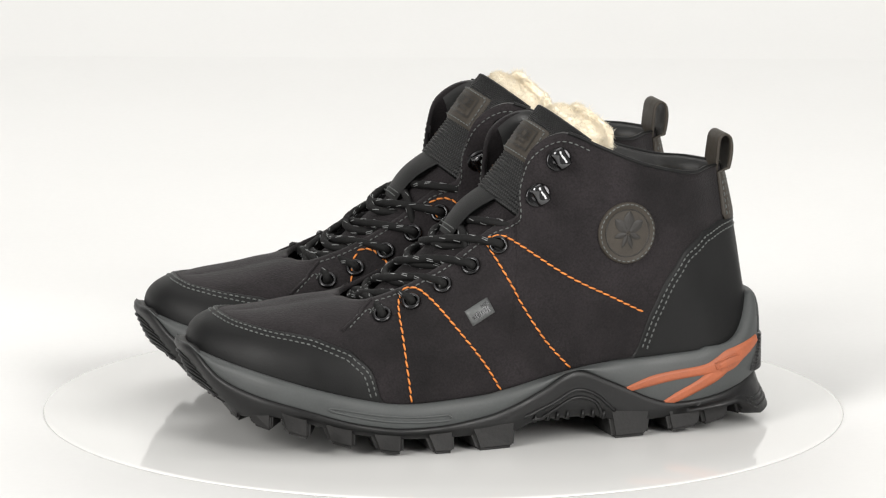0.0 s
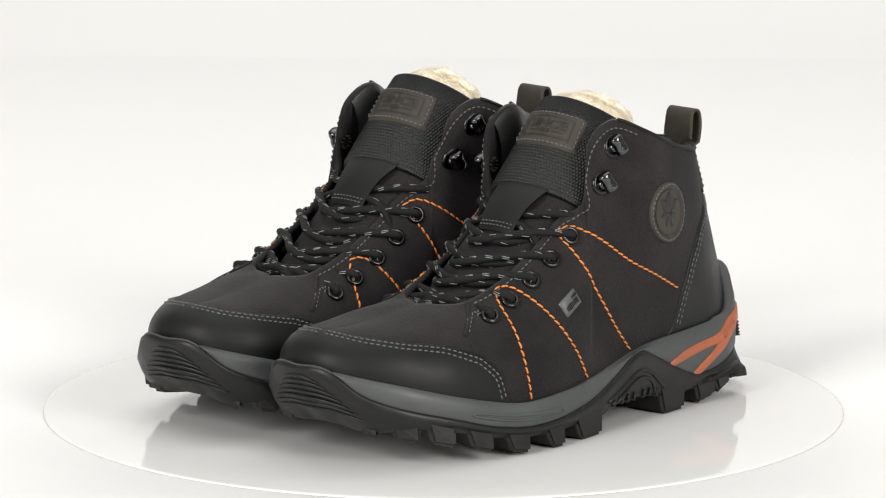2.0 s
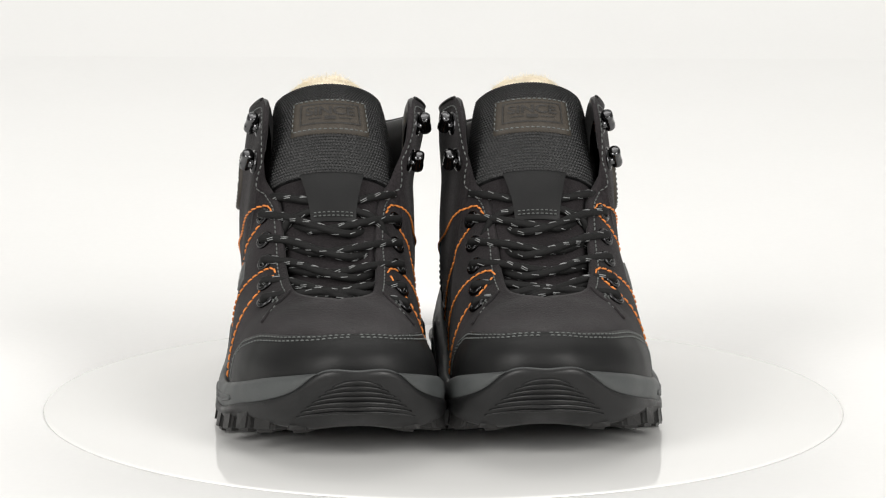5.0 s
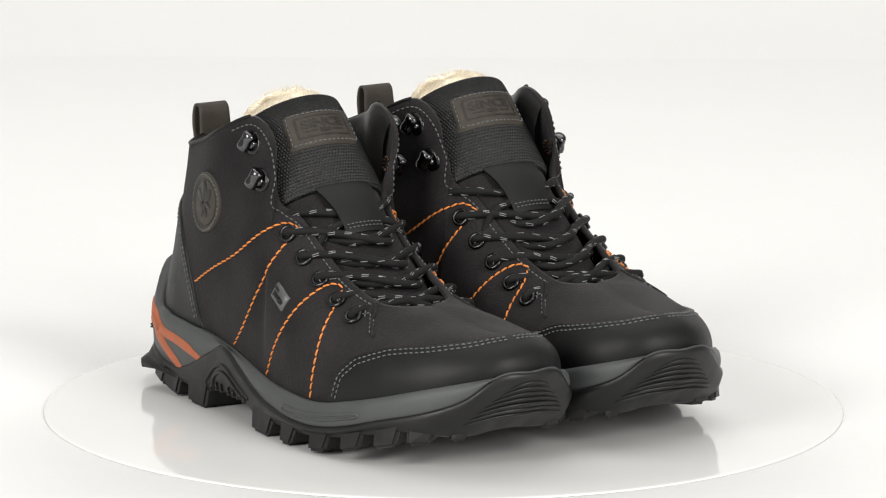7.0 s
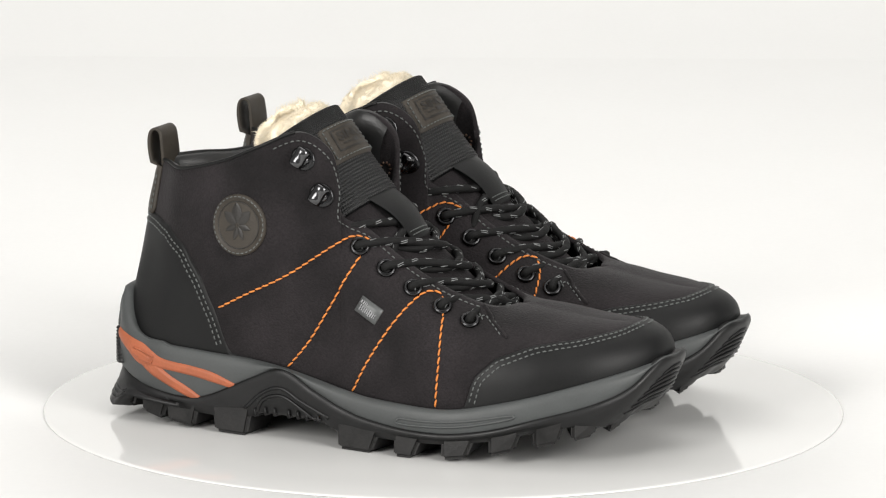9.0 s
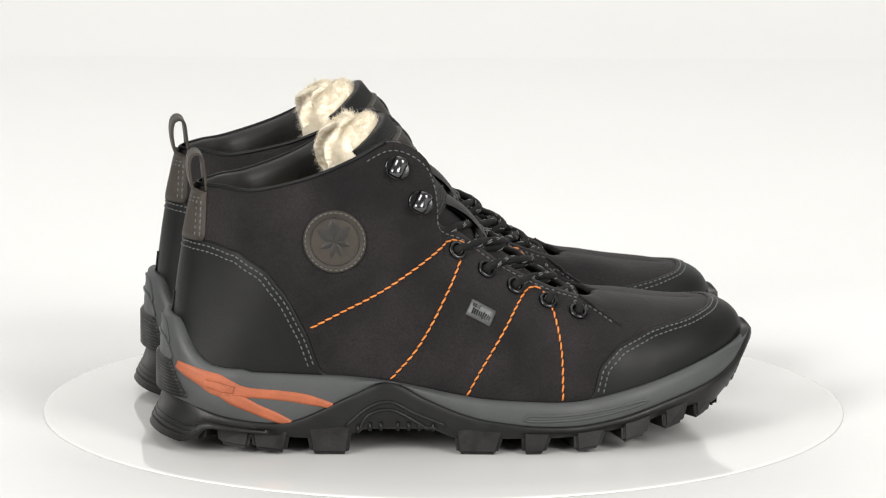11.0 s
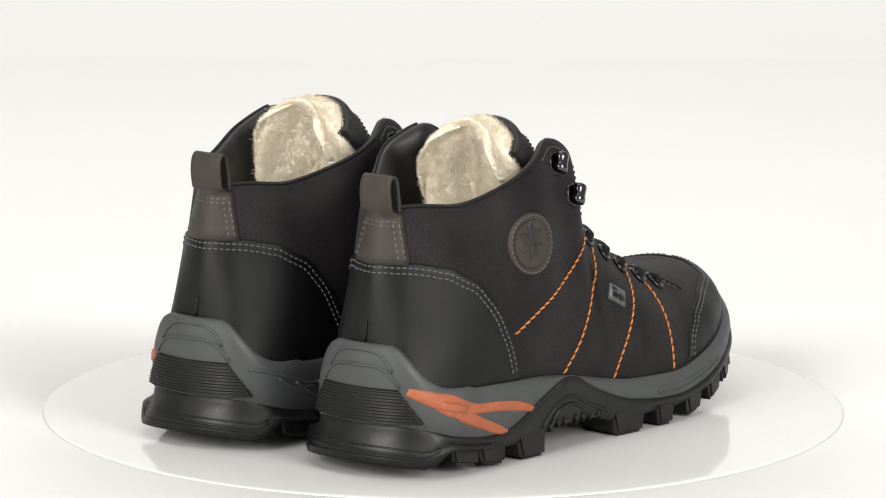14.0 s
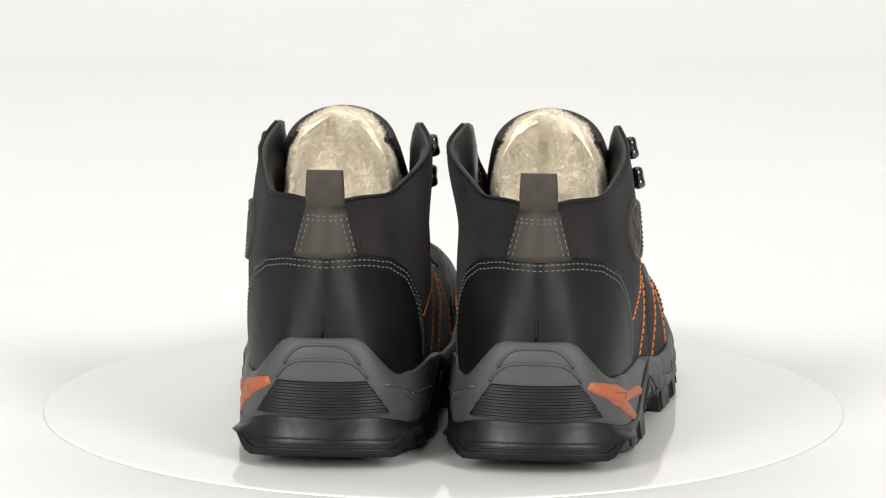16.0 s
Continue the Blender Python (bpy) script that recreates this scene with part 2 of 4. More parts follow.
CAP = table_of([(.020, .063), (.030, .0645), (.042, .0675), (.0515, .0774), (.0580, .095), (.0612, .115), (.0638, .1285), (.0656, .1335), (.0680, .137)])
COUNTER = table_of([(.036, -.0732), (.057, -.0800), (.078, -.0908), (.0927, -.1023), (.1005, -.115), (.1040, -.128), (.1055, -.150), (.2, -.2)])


def seam_line(side, phis, tops, back, lift):
    """A line that runs beside a panel's seam, back metres inside it."""
    pts = [upper(side, f, max(0.0, t), lift) for f, t in zip(phis, tops)]
    mid = [upper(side, f, t * 0.5, lift) for f, t in zip(phis, tops)]
    out = []
    for i, (p, m) in enumerate(zip(pts, mid)):
        d = pts[min(i + 1, len(pts) - 1)] - pts[max(i - 1, 0)]
        w = m - p
        w = w - d * (w.dot(d) / max(1e-12, d.length_squared))
        out.append(p + w.normalized() * back if w.length > 1e-6 else p)
    return out


# ---------------------------------------------------------------- sole
def loop(n=240):
    """The sole's edge once round: heel, outer side, toe, inner side."""
    out = []
    for k in range(n):
        f = k / n * 2 * LAST
        side, phi = (1, f) if f <= LAST else (-1, 2 * LAST - f)
        b = at(BASE, phi)
        out.append((side, phi, Vector((b[0], plan_y(side, b[0], b[1]), 0)), b))
    pts = [q[2] for q in out]
    nrm = []
    for k in range(n):
        d = pts[(k + 2) % n] - pts[k - 2]
        nrm.append(Vector((d.y, -d.x, 0)).normalized() * -1)
    c = Vector((0.0, 0, 0))
    nrm = [m if m.dot(p - Vector((min(max(p.x, -0.1), 0.1), 0, 0))) > 0 else -m for m, p in zip(nrm, pts)]
    return out, pts, nrm


LOOP, LOOP_P, LOOP_N = loop()


def ring(off, height):
    """A ring round the sole; off and height take the side, the place and the row of BASE."""
    out = []
    for (side, phi, p, b), n in zip(LOOP, LOOP_N):
        o = off(side, phi, b) if callable(off) else off
        q = p + n * o
        out.append(Vector((q.x, q.y, height(side, phi, b))))
    return out


def tuck(f):
    return ease(f, 14.7, 17.2)


def plate(b):
    return b[5] + 0.009 - 0.006 * ease(b[0], 0.11, 0.14) - 0.011 * (1 - ease(b[0], -0.136, -0.126)) + 0.005 * ease(b[0], -0.066, -0.05) * (1 - ease(b[0], -0.02, -0.004))


def build_sole(boot):
    rub = Surface()
    # grey midsole band
    bm = bmesh.new()
    heel = lambda f: 0.0022 * (1 - ease(f, 0.8, 2.2))
    rows = [ring(0.001, lambda s, f, b: b[4] - 0.004), ring(0.0040, lambda s, f, b: b[4] - 0.003),
            ring(lambda s, f, b: 0.0052 + heel(f), lambda s, f, b: b[4] + 0.0006),
            ring(lambda s, f, b: 0.0056 + heel(f), lambda s, f, b: b[4] + (b[3] - b[4]) * 0.35),
            ring(lambda s, f, b: 0.0052 + heel(f), lambda s, f, b: b[4] + (b[3] - b[4]) * 0.62),
            ring(lambda s, f, b: 0.0046 + heel(f), lambda s, f, b: b[4] + (b[3] - b[4]) * 0.80),
            ring(lambda s, f, b: 0.0037 + heel(f) * 0.8, lambda s, f, b: b[3] - 0.0012),
            ring(lambda s, f, b: 0.0026 + heel(f) * 0.5, lambda s, f, b: b[3] - 0.0002),
            ring(lambda s, f, b: 0.0010, lambda s, f, b: b[3] - 0.0004), ring(-0.002, lambda s, f, b: b[3] - 0.003)]
    sheet(bm, rows, closed=True)
    bmesh.ops.recalc_face_normals(bm, faces=bm.faces[:])
    mid_skin = Surface()
    mid_skin.add(bm)
    midsole = part("midsole", bm, GREY, boot, "grey foam midsole band")
    # black outsole
    bm = bmesh.new()
    rows = [ring(0.001, lambda s, f, b: b[4] - 0.0005), ring(0.0056, lambda s, f, b: b[4]), ring(0.0064, lambda s, f, b: b[4] - 0.0012),
            ring(0.0066, lambda s, f, b: b[4] - 0.0035),
            ring(lambda s, f, b: 0.0062 + 0.0032 * (1 - ease(f, 1.5, 2.8)) - 0.007 * tuck(f), lambda s, f, b: b[4] + (plate(b) - b[4]) * 0.6),
            ring(lambda s, f, b: 0.0054 + 0.0078 * (1 - ease(f, 1.7, 3.2)) - 0.020 * tuck(f), lambda s, f, b: plate(b)),
            ring(lambda s, f, b: 0.0040 - 0.021 * tuck(f), lambda s, f, b: plate(b) - 0.0012), ring(lambda s, f, b: -0.012 - 0.012 * tuck(f), lambda s, f, b: plate(b) - 0.001),
            ring(-0.026, lambda s, f, b: plate(b) - 0.001)]
    g = sheet(bm, rows, closed=True)
    n = len(g[-1])
    for k in range(1, n // 2):
        a, b2, c, d = g[-1][k], g[-1][(k + 1) % n], g[-1][(n - k - 1) % n], g[-1][(n - k) % n]
        if len({a, b2, c, d}) == 4:
            bm.faces.new((a, b2, c, d))
    bmesh.ops.recalc_face_normals(bm, faces=bm.faces[:])
    rub.add(bm)
    outsole = part("outsole", bm, RUBBER, boot, "black rubber outsole with a raised arch")
    return midsole, mid_skin, outsole, rub


def rim_point(side, x, off):
    """A place on the sole's edge at x, off metres outside it."""
    best = min((k for k in range(len(LOOP)) if LOOP[k][0] == side and 0.8 < LOOP[k][1] < 17.7), key=lambda k: abs(LOOP_P[k].x - x))
    return LOOP_P[best] + LOOP_N[best] * (off - 0.018 * tuck(LOOP[best][1])), LOOP_N[best], LOOP[best][3]


LUGS = [(-.137, -.127), (-.1235, -.110), (-.1065, -.091), (-.083, -.060), (-.006, .018), (.028, .043), (.053, .069), (.078, .093), (.100, .113), (.117, .128), (.132, .1395)]


def build_lugs(outsole):
    for side in (1, -1):
        for x0, x1 in LUGS:
            bm = bmesh.new()
            quad = []
            for x in (x0, x1):
                p, n, b = rim_point(side, x, 0.0)
                quad.append((p, n, b))
            v = []
            for level in (0, 1):
                for (p, n, b), sgn in zip(quad, (1, -1)):
                    ground = b[5]
                    z = ground if level == 0 else min(plate(b) + 0.0055, b[4] - 0.002)
                    pinch = 0.0014 if level == 0 else -0.0012
                    lean = -0.0022 * ease(p.x, -0.02, 0.02) if level == 0 else 0.0
                    for off in (0.0074 if level == 0 else 0.0058, -0.020):
                        q = p + n * off
                        v.append(bm.verts.new((q.x + sgn * pinch + lean, q.y, z)))
            a0, a1, b0, b1, c0, c1, d0, d1 = v
            for f in ((a0, a1, b1, b0), (c0, d0, d1, c1), (a0, b0, d0, c0), (a1, c1, d1, b1), (a0, c0, c1, a1), (b0, b1, d1, d0)):
                bm.faces.new(f)
            bmesh.ops.recalc_face_normals(bm, faces=bm.faces[:])
            bmesh.ops.bevel(bm, geom=bm.edges[:], offset=0.0019, segments=3, affect="EDGES")
            part("lug", bm, TREAD, outsole, smooth=False)


# ---------------------------------------------------------------- tongue
TONGUE_ROWS = [(.072, .058, .016, .004), (.050, .0735, .022, .008), (.030, .089, .026, .012), (.012, .1035, .029, .016), (-.002, .117, .031, .020),
               (-.0145, .132, .032, .024), (-.0255, .1470, .0300, .026), (-.0340, .1585, .0275, .026), (-.0388, .1648, .0255, .026)]
TONGUE = spline(TONGUE_ROWS, 10)
T_LAST = len(TONGUE_ROWS) - 1


def tongue_at(a, u, lift=0.0):
    """a from -1 to 1 across the tongue, u from its root (0) to its top."""
    q = min(max(u, 0), T_LAST) * 10
    i = min(int(q), len(TONGUE) - 2)
    r = TONGUE[i] + (TONGUE[i + 1] - TONGUE[i]) * (q - i)
    d = TONGUE[min(i + 2, len(TONGUE) - 1)] - TONGUE[max(i - 1, 0)]
    along = Vector((d[0], 0, d[1])).normalized()
    n = Vector((along.z, 0, -along.x))
    ang = a * math.radians(80)
    y = (r[2] + lift) * math.sin(ang)
    back = (r[3] + lift) * (1 - math.cos(ang)) - lift
    over = max(0.0, u - T_LAST)
    p = Vector((r[0], 0, r[1])) - n * back + along * over * 0.008
    return Vector((p.x, y, p.z))


def tongue_normal(a, u):
    e = 0.03
    n = (tongue_at(a + e, u) - tongue_at(a - e, u)).cross(tongue_at(a, u + e) - tongue_at(a, u - e))
    n.normalize()
    return n if n.x + n.z > 0 else -n


def build_tongue(boot):
    bm = bmesh.new()
    rows = [[tongue_at(a / 12, u / 4) for a in range(-12, 13)] for u in range(0, 4 * T_LAST + 1)]
    sheet(bm, rows, flip=True)
    bmesh.ops.recalc_face_normals(bm, faces=bm.faces[:])
    tongue = part("tongue", bm, NUBUCK, boot, "padded black tongue")
    sol = tongue.modifiers.new("thickness", "SOLIDIFY")
    sol.thickness, sol.offset = 0.004, -1
    # woven front panel, each knot of the weave raised
    bm = bmesh.new()
    u0, u1, nu, na = 4.30, float(T_LAST), 160, 204
    rows = []
    for k in range(nu + 1):
        u = u0 + (u1 - u0) * k / nu
        edge = min(1.0, k / 5, (nu - k) / 4)
        row = []
        for j in range(-na // 2, na // 2 + 1):
            a = j / (na // 2) * 0.98
            side_edge = min(1.0, (na // 2 - abs(j)) / 3)
            knot = 0.0011 * math.sqrt(abs(math.sin(k * math.pi / 4) * math.sin((j + 2 * (k // 4 % 2)) * math.pi / 4))) - 0.0005
            row.append(tongue_at(a, u, 0.0005 + 0.0022 * math.sqrt(edge * side_edge) + knot))
        rows.append(row)
    sheet(bm, rows, flip=True)
    bmesh.ops.recalc_face_normals(bm, faces=bm.faces[:])
    part("woven_panel", bm, WEAVE, tongue, "black coarse woven fabric panel")
    # leather tab that holds the laces
    bm = bmesh.new()
    prof = []
    for k in range(25):
        g = k / 24
        u = 4.48 - 1.66 * g
        w = 0.262 + 0.125 * (1 - g) ** 2.4 + 0.02 * g ** 4
        lift = 0.0015 + 0.0036 * math.sin(math.pi * g) ** 0.8
        prof.append((u, w, lift))
    for lift0, fl in ((0.0, True), (-0.0018, False)):
        rows = [[tongue_at(w * j / 6, u, lift + lift0) for j in range(-6, 7)] for u, w, lift in prof]
        sheet(bm, rows, flip=fl)
    bmesh.ops.recalc_face_normals(bm, faces=bm.faces[:])
    part("lace_tab", bm, LEATHER, tongue, "smooth black leather lace tab")
    bm = bmesh.new()
    for du in (0.0, 0.11):
        line = [tongue_at(a / 10 * 0.24, 2.92 + du, 0.0036) for a in range(-10, 11)]
        stitches(bm, line, [tongue_normal(a / 10 * 0.24, 2.92) for a in range(-10, 11)], 0.0016, 0.0008, 0.0003)
    part("tab_stitching", bm, GREY_THREAD, tongue)
    # brown leather patch with embossed letters
    ua, ub, wa = 5.56, 6.86, 0.48
    bm = bmesh.new()
    rows = []
    for k in range(15):
        g = k / 14
        e = 0.0 if k in (0, 14) else 1.0
        row = [tongue_at(wa * j / 10, ua + (ub - ua) * g, 0.0026 + (0.0018 * e if abs(j) < 10 else 0)) for j in range(-10, 11)]
        rows.append(row)
    sheet(bm, rows, flip=True)
    bmesh.ops.recalc_face_normals(bm, faces=bm.faces[:])
    patch = part("tongue_patch", bm, PATCH, tongue, "brown leather patch with embossed lettering")
    bm = bmesh.new()
    rim = [(-.9, .09), (.9, .09), (.9, .91), (-.9, .91), (-.9, .09)]
    for (a0, g0), (a1, g1) in zip(rim[:-1], rim[1:]):
        line = [(a0 + (a1 - a0) * k / 20, g0 + (g1 - g0) * k / 20) for k in range(21)]
        stitches(bm, [tongue_at(wa * a, ua + (ub - ua) * g, 0.0046) for a, g in line],
                 [tongue_normal(wa * a, ua + (ub - ua) * g) for a, g in line], 0.0019, 0.0009, 0.00034)
    part("patch_stitching", bm, GREY_THREAD, patch)
    bm = bmesh.new()
    bars = [(-.72, .22, .72, .26), (-.72, .77, .72, .81), (-.72, .22, -.68, .81), (.68, .22, .72, .81),
            (-.5, .36, -.2, .39), (.2, .36, .5, .39), (-.13, .33, .13, .43)]
    for a0, g0, a1, g1 in bars:
        n = 12
        rows = [[tongue_at(wa * (a0 + (a1 - a0) * j / n), ua + (ub - ua) * g, 0.0047) for j in range(n + 1)] for g in (g0, (g0 + g1) / 2, g1)]
        sheet(bm, rows, flip=True)
    bmesh.ops.recalc_face_normals(bm, faces=bm.faces[:])
    part("embossed_frame", bm, PATCH_DARK, patch)
    curve = bpy.data.curves.new("letters", "FONT")
    curve.body, curve.align_x, curve.size, curve.offset = "SINCE", "CENTER", 1.0, 0.022
    tmp = bpy.data.objects.new("letters", curve)
    me = bpy.data.meshes.new_from_object(tmp)
    bm = bmesh.new()
    bm.from_mesh(me)
    bmesh.ops.triangulate(bm, faces=bm.faces[:])
    xs = [v.co.x for v in bm.verts]
    span = max(abs(min(xs)), abs(max(xs)))
    for v in bm.verts:
        a = v.co.x / span * 0.58 * SIDE
        g = 0.47 + v.co.y / 0.72 * 0.24
        v.co = tongue_at(wa * a, ua + (ub - ua) * g, 0.0048)
    part("embossed_letters", bm, PATCH_DARK, patch, smooth=False)
    bpy.data.objects.remove(tmp)
    return tongue


def wool(p, amount):
    """Puffs of wool with creases between them."""
    return amount * ((0.45 - 1.5 * abs(noise.noise(p * 82))) + 0.40 * (0.45 - 1.5 * abs(noise.noise(p * 260 + Vector((3, 1, 7))))))


def build_fleece(boot, tongue):
    """The thick lambswool lining behind the tongue."""
    rng = random.Random(5 if SIDE > 0 else 9)
    bm = bmesh.new()
    rows = []
    nu, na = 84, 56
    for k in range(nu + 1):
        g = k / nu
        dome = max(0.0, (g - 0.50) / 0.50)
        u = 3.2 + (T_LAST - 0.25 - 3.2) * min(1.0, g / 0.70)
        shrink = max(0.03, math.cos(dome * math.pi / 2)) ** 0.85
        front = [(tongue_at(a * 1.10, u, -0.0034), a) for a in (-1 + 2 * j / na for j in range(na + 1))]
        back = []
        for p, a in reversed(front):
            lobe = ease(abs(a - 0.10 * SIDE), 0.0, 0.55)
            fill = p.x + 0.034 + 0.012 * lobe
            th = (0.012 + 0.5 * (fill + math.sqrt(fill * fill + 0.00018))) * (1 + 0.22 * noise.noise((a * 2.6, g * 3.5, SIDE * 4)))
            back.append(p + Vector((-1, -a * 0.16, 0.02)) * th)
        pts = [p for p, a in front] + back
        mid = sum(pts, Vector()) / len(pts) + Vector((0.004, 0, 0))
        out = []
        for i, p in enumerate(pts):
            q = mid + (p - mid) * shrink
            q.y *= 1.07
            q.z += 0.0080 * math.sin(dome * math.pi / 2) * (1 + 0.25 * noise.noise((p.x * 60, p.y * 60, 2.0 * SIDE)))
            if i > na or dome > 0.15:
                q += (q - mid).normalized() * wool(q + Vector((SIDE, 0, 0)), 0.0013)
            out.append(q)
        rows.append(out)
    g = sheet(bm, rows, closed=True)
    bm.faces.new(g[0])
    bm.faces.new(g[-1])
    bmesh.ops.recalc_face_normals(bm, faces=bm.faces[:])
    bm.normal_update()
    seeds = []
    for f in bm.faces:
        m = f.calc_center_median()
        if m.z > 0.118 and len(f.verts) == 4:
            for _ in range(int(f.calc_area() / 5.2e-7 + rng.random())):
                w = [rng.random() for _ in f.verts]
                t = sum(w)
                seeds.append((sum((v.co * (q / t) for v, q in zip(f.verts, w)), Vector()), f.normal.copy()))
    fleece = part("fleece_lining", bm, FLEECE, tongue, "cream lambswool fleece lining")
    # short curled tufts
    verts, faces = [], []
    for p, n in seeds:
        t = Vector((rng.uniform(-1, 1), rng.uniform(-1, 1), rng.uniform(-1, 1)))
        t = (t - n * t.dot(n)).normalized()
        w = n.cross(t)
        ln, r = rng.uniform(0.0016, 0.0042), rng.uniform(0.00008, 0.00017)
        o = len(verts)
        for h, s, c in ((-0.4, 1.0, 0.0), (0.35, 0.9, 0.4), (0.5, 0.3, 1.3)):
            b = p + n * ln * h * 0.8 + t * ln * c * 0.8
            for q in range(3):
                d = (t * math.cos(q * 2.094) + w * math.sin(q * 2.094)) * r * s
                verts.append(b + d)
        for lv in (0, 3):
            for q in range(3):
                faces.append((o + lv + q, o + lv + (q + 1) % 3, o + lv + 3 + (q + 1) % 3, o + lv + 3 + q))
        faces.append((o + 6, o + 7, o + 8))
    me = bpy.data.meshes.new("pile")
    me.from_pydata(verts, [], faces)
    bm = bmesh.new()
    bm.from_mesh(me)
    bpy.data.meshes.remove(me)
    tagged(part("fleece_pile", bm, PILE, fleece), kind="stuff")


# ---------------------------------------------------------------- collar, laces and fittings
def build_collar(boot):
    pts = {s: [upper(s, f / 6, 1.0) for f in range(0, 37)] for s in (1, -1)}
    run = pts[-1][::-1][:-1] + pts[1]
    mid = Vector((-0.072, -0.002, 0))
    inset = lambda p, d, dz: p + Vector((mid.x - p.x, (mid.y - p.y), 0)).normalized() * d + Vector((0, 0, dz))
    bm = bmesh.new()
    rows = [[inset(p, d, dz) for p in run] for d, dz in ((0.0004, 0.0000), (0.0018, 0.0004), (0.0036, -0.0006), (0.0056, -0.005), (0.0072, -0.012), (0.0075, -0.030), (0.008, -0.06), (0.02, -0.085))]
    for r in rows[3:]:
        for i, p in enumerate(r):
            p += (mid - p).normalized() * 0.0012 * noise.noise(p * 45)
    sheet(bm, rows)
    bmesh.ops.recalc_face_normals(bm, faces=bm.faces[:])
    part("collar_lining", bm, LINING, boot, "padded black leather collar lining")
    bm = bmesh.new()
    tube(bm, [inset(p, 0.0003, 0.0003) for p in resample(run[7:-7], 0.003)], 0.0010, 8)
    part("collar_piping", bm, LEATHER, boot)


EYELETS = [(-.0035, .0345, .1005), (.0112, .0335, .0895), (.0262, .0330, .0802), (.0428, .0330, .0718), (.0582, .0330, .0655)]
HOOKS = [(-.0345, .0370, .1445), (-.0228, .0430, .1270)]


def frame_of(n, hint):
    h = Vector(hint)
    u = (h - n * h.dot(n)).normalized()
    return u, n.cross(u)


def build_fittings(boot, skin):
    holes = {}
    for side in (1, -1):
        holes[side] = []
        for x, y, z in EYELETS:
            yy = y if side > 0 else -y * 1.05
            q, n = skin.cast((x, yy, z), (0, side * 1.0, 0.75), 0.0004, 0.03)
            u, w = frame_of(n, (1, 0, 0))
            bm = bmesh.new()
            tube(bm, [q + n * 0.0003 + (u * math.cos(t) + w * math.sin(t)) * 0.0039 for t in (2 * math.pi * k / 20 for k in range(20))], 0.0012, 8, closed=True)
            ey = part("eyelet", bm, NICKEL, boot, "black metal eyelet")
            # closed disc, coloured black for the shade of the opening
            bm = bmesh.new()
            bm.faces.new([bm.verts.new(q + n * 0.0002 + (u * math.cos(t) + w * math.sin(t)) * 0.0034) for t in (2 * math.pi * k / 16 for k in range(16))])
            bmesh.ops.recalc_face_normals(bm, faces=bm.faces[:])
            part("hole_shade_disc", bm, HOLE_SHADE, ey)
            holes[side].append((q, n))
        for x, y, z in HOOKS:
            q, n = skin.cast((x, side * y, z), (0, side, 0), 0.0, 0.05)
            back = Vector((-0.86, 0, 0.5))
            u, w = frame_of(n, back)
            bm = bmesh.new()
            c = q + n * 0.0040 + u * 0.0006
            ends = [(-.0060, .30), (-.0058, .74), (-.0050, .97), (-.0026, 1), (-.0018, .95), (0, .93), (.0018, .95), (.0026, 1), (.0050, .97), (.0058, .74), (.0060, .30)]
            rows = [[c + w * h * 0.9 + (u * math.cos(t) * 1.1 + n * math.sin(t) * 0.9) * 0.0036 * r for t in (2 * math.pi * k / 16 for k in range(16))] for h, r in ends]
            g = sheet(bm, rows, closed=True)
            bm.faces.new(g[0][::-1])
            bm.faces.new(g[-1])
            tube(bm, [q + n * h - u * 0.0016 for h in (-.001, .001, .003)], 0.0024, 10)
            bmesh.ops.recalc_face_normals(bm, faces=bm.faces[:])
            hook = part("lace_hook", bm, STEEL, boot, "polished dark metal lace hook")
            bm = bmesh.new()
            rows = [[q + n * h + (u * math.cos(t) * 1.15 + w * math.sin(t)) * r for t in (2 * math.pi * k / 18 for k in range(18))]
                    for r, h in ((0.0060, -0.0003), (0.0058, 0.0007), (0.0050, 0.0010), (0.0001, 0.0011))]
            sheet(bm, rows, closed=True)
            bmesh.ops.recalc_face_normals(bm, faces=bm.faces[:])
            part("base_plate", bm, NICKEL, hook)
            bm = bmesh.new()
            for k in range(10):
                t = 2 * math.pi * k / 10
                c = q - n * 0.0032 + (u * math.cos(t) + w * math.sin(t)) * 0.0032
                tube(bm, [c + n * 0.0006, c - n * 0.0004, c - n * 0.0006 + (u * math.cos(t) + w * math.sin(t)) * 0.0010], 0.0006, 5)
            part("rivet", bm, COPPER, hook, "copper rivet crown on the lining side")
    return holes


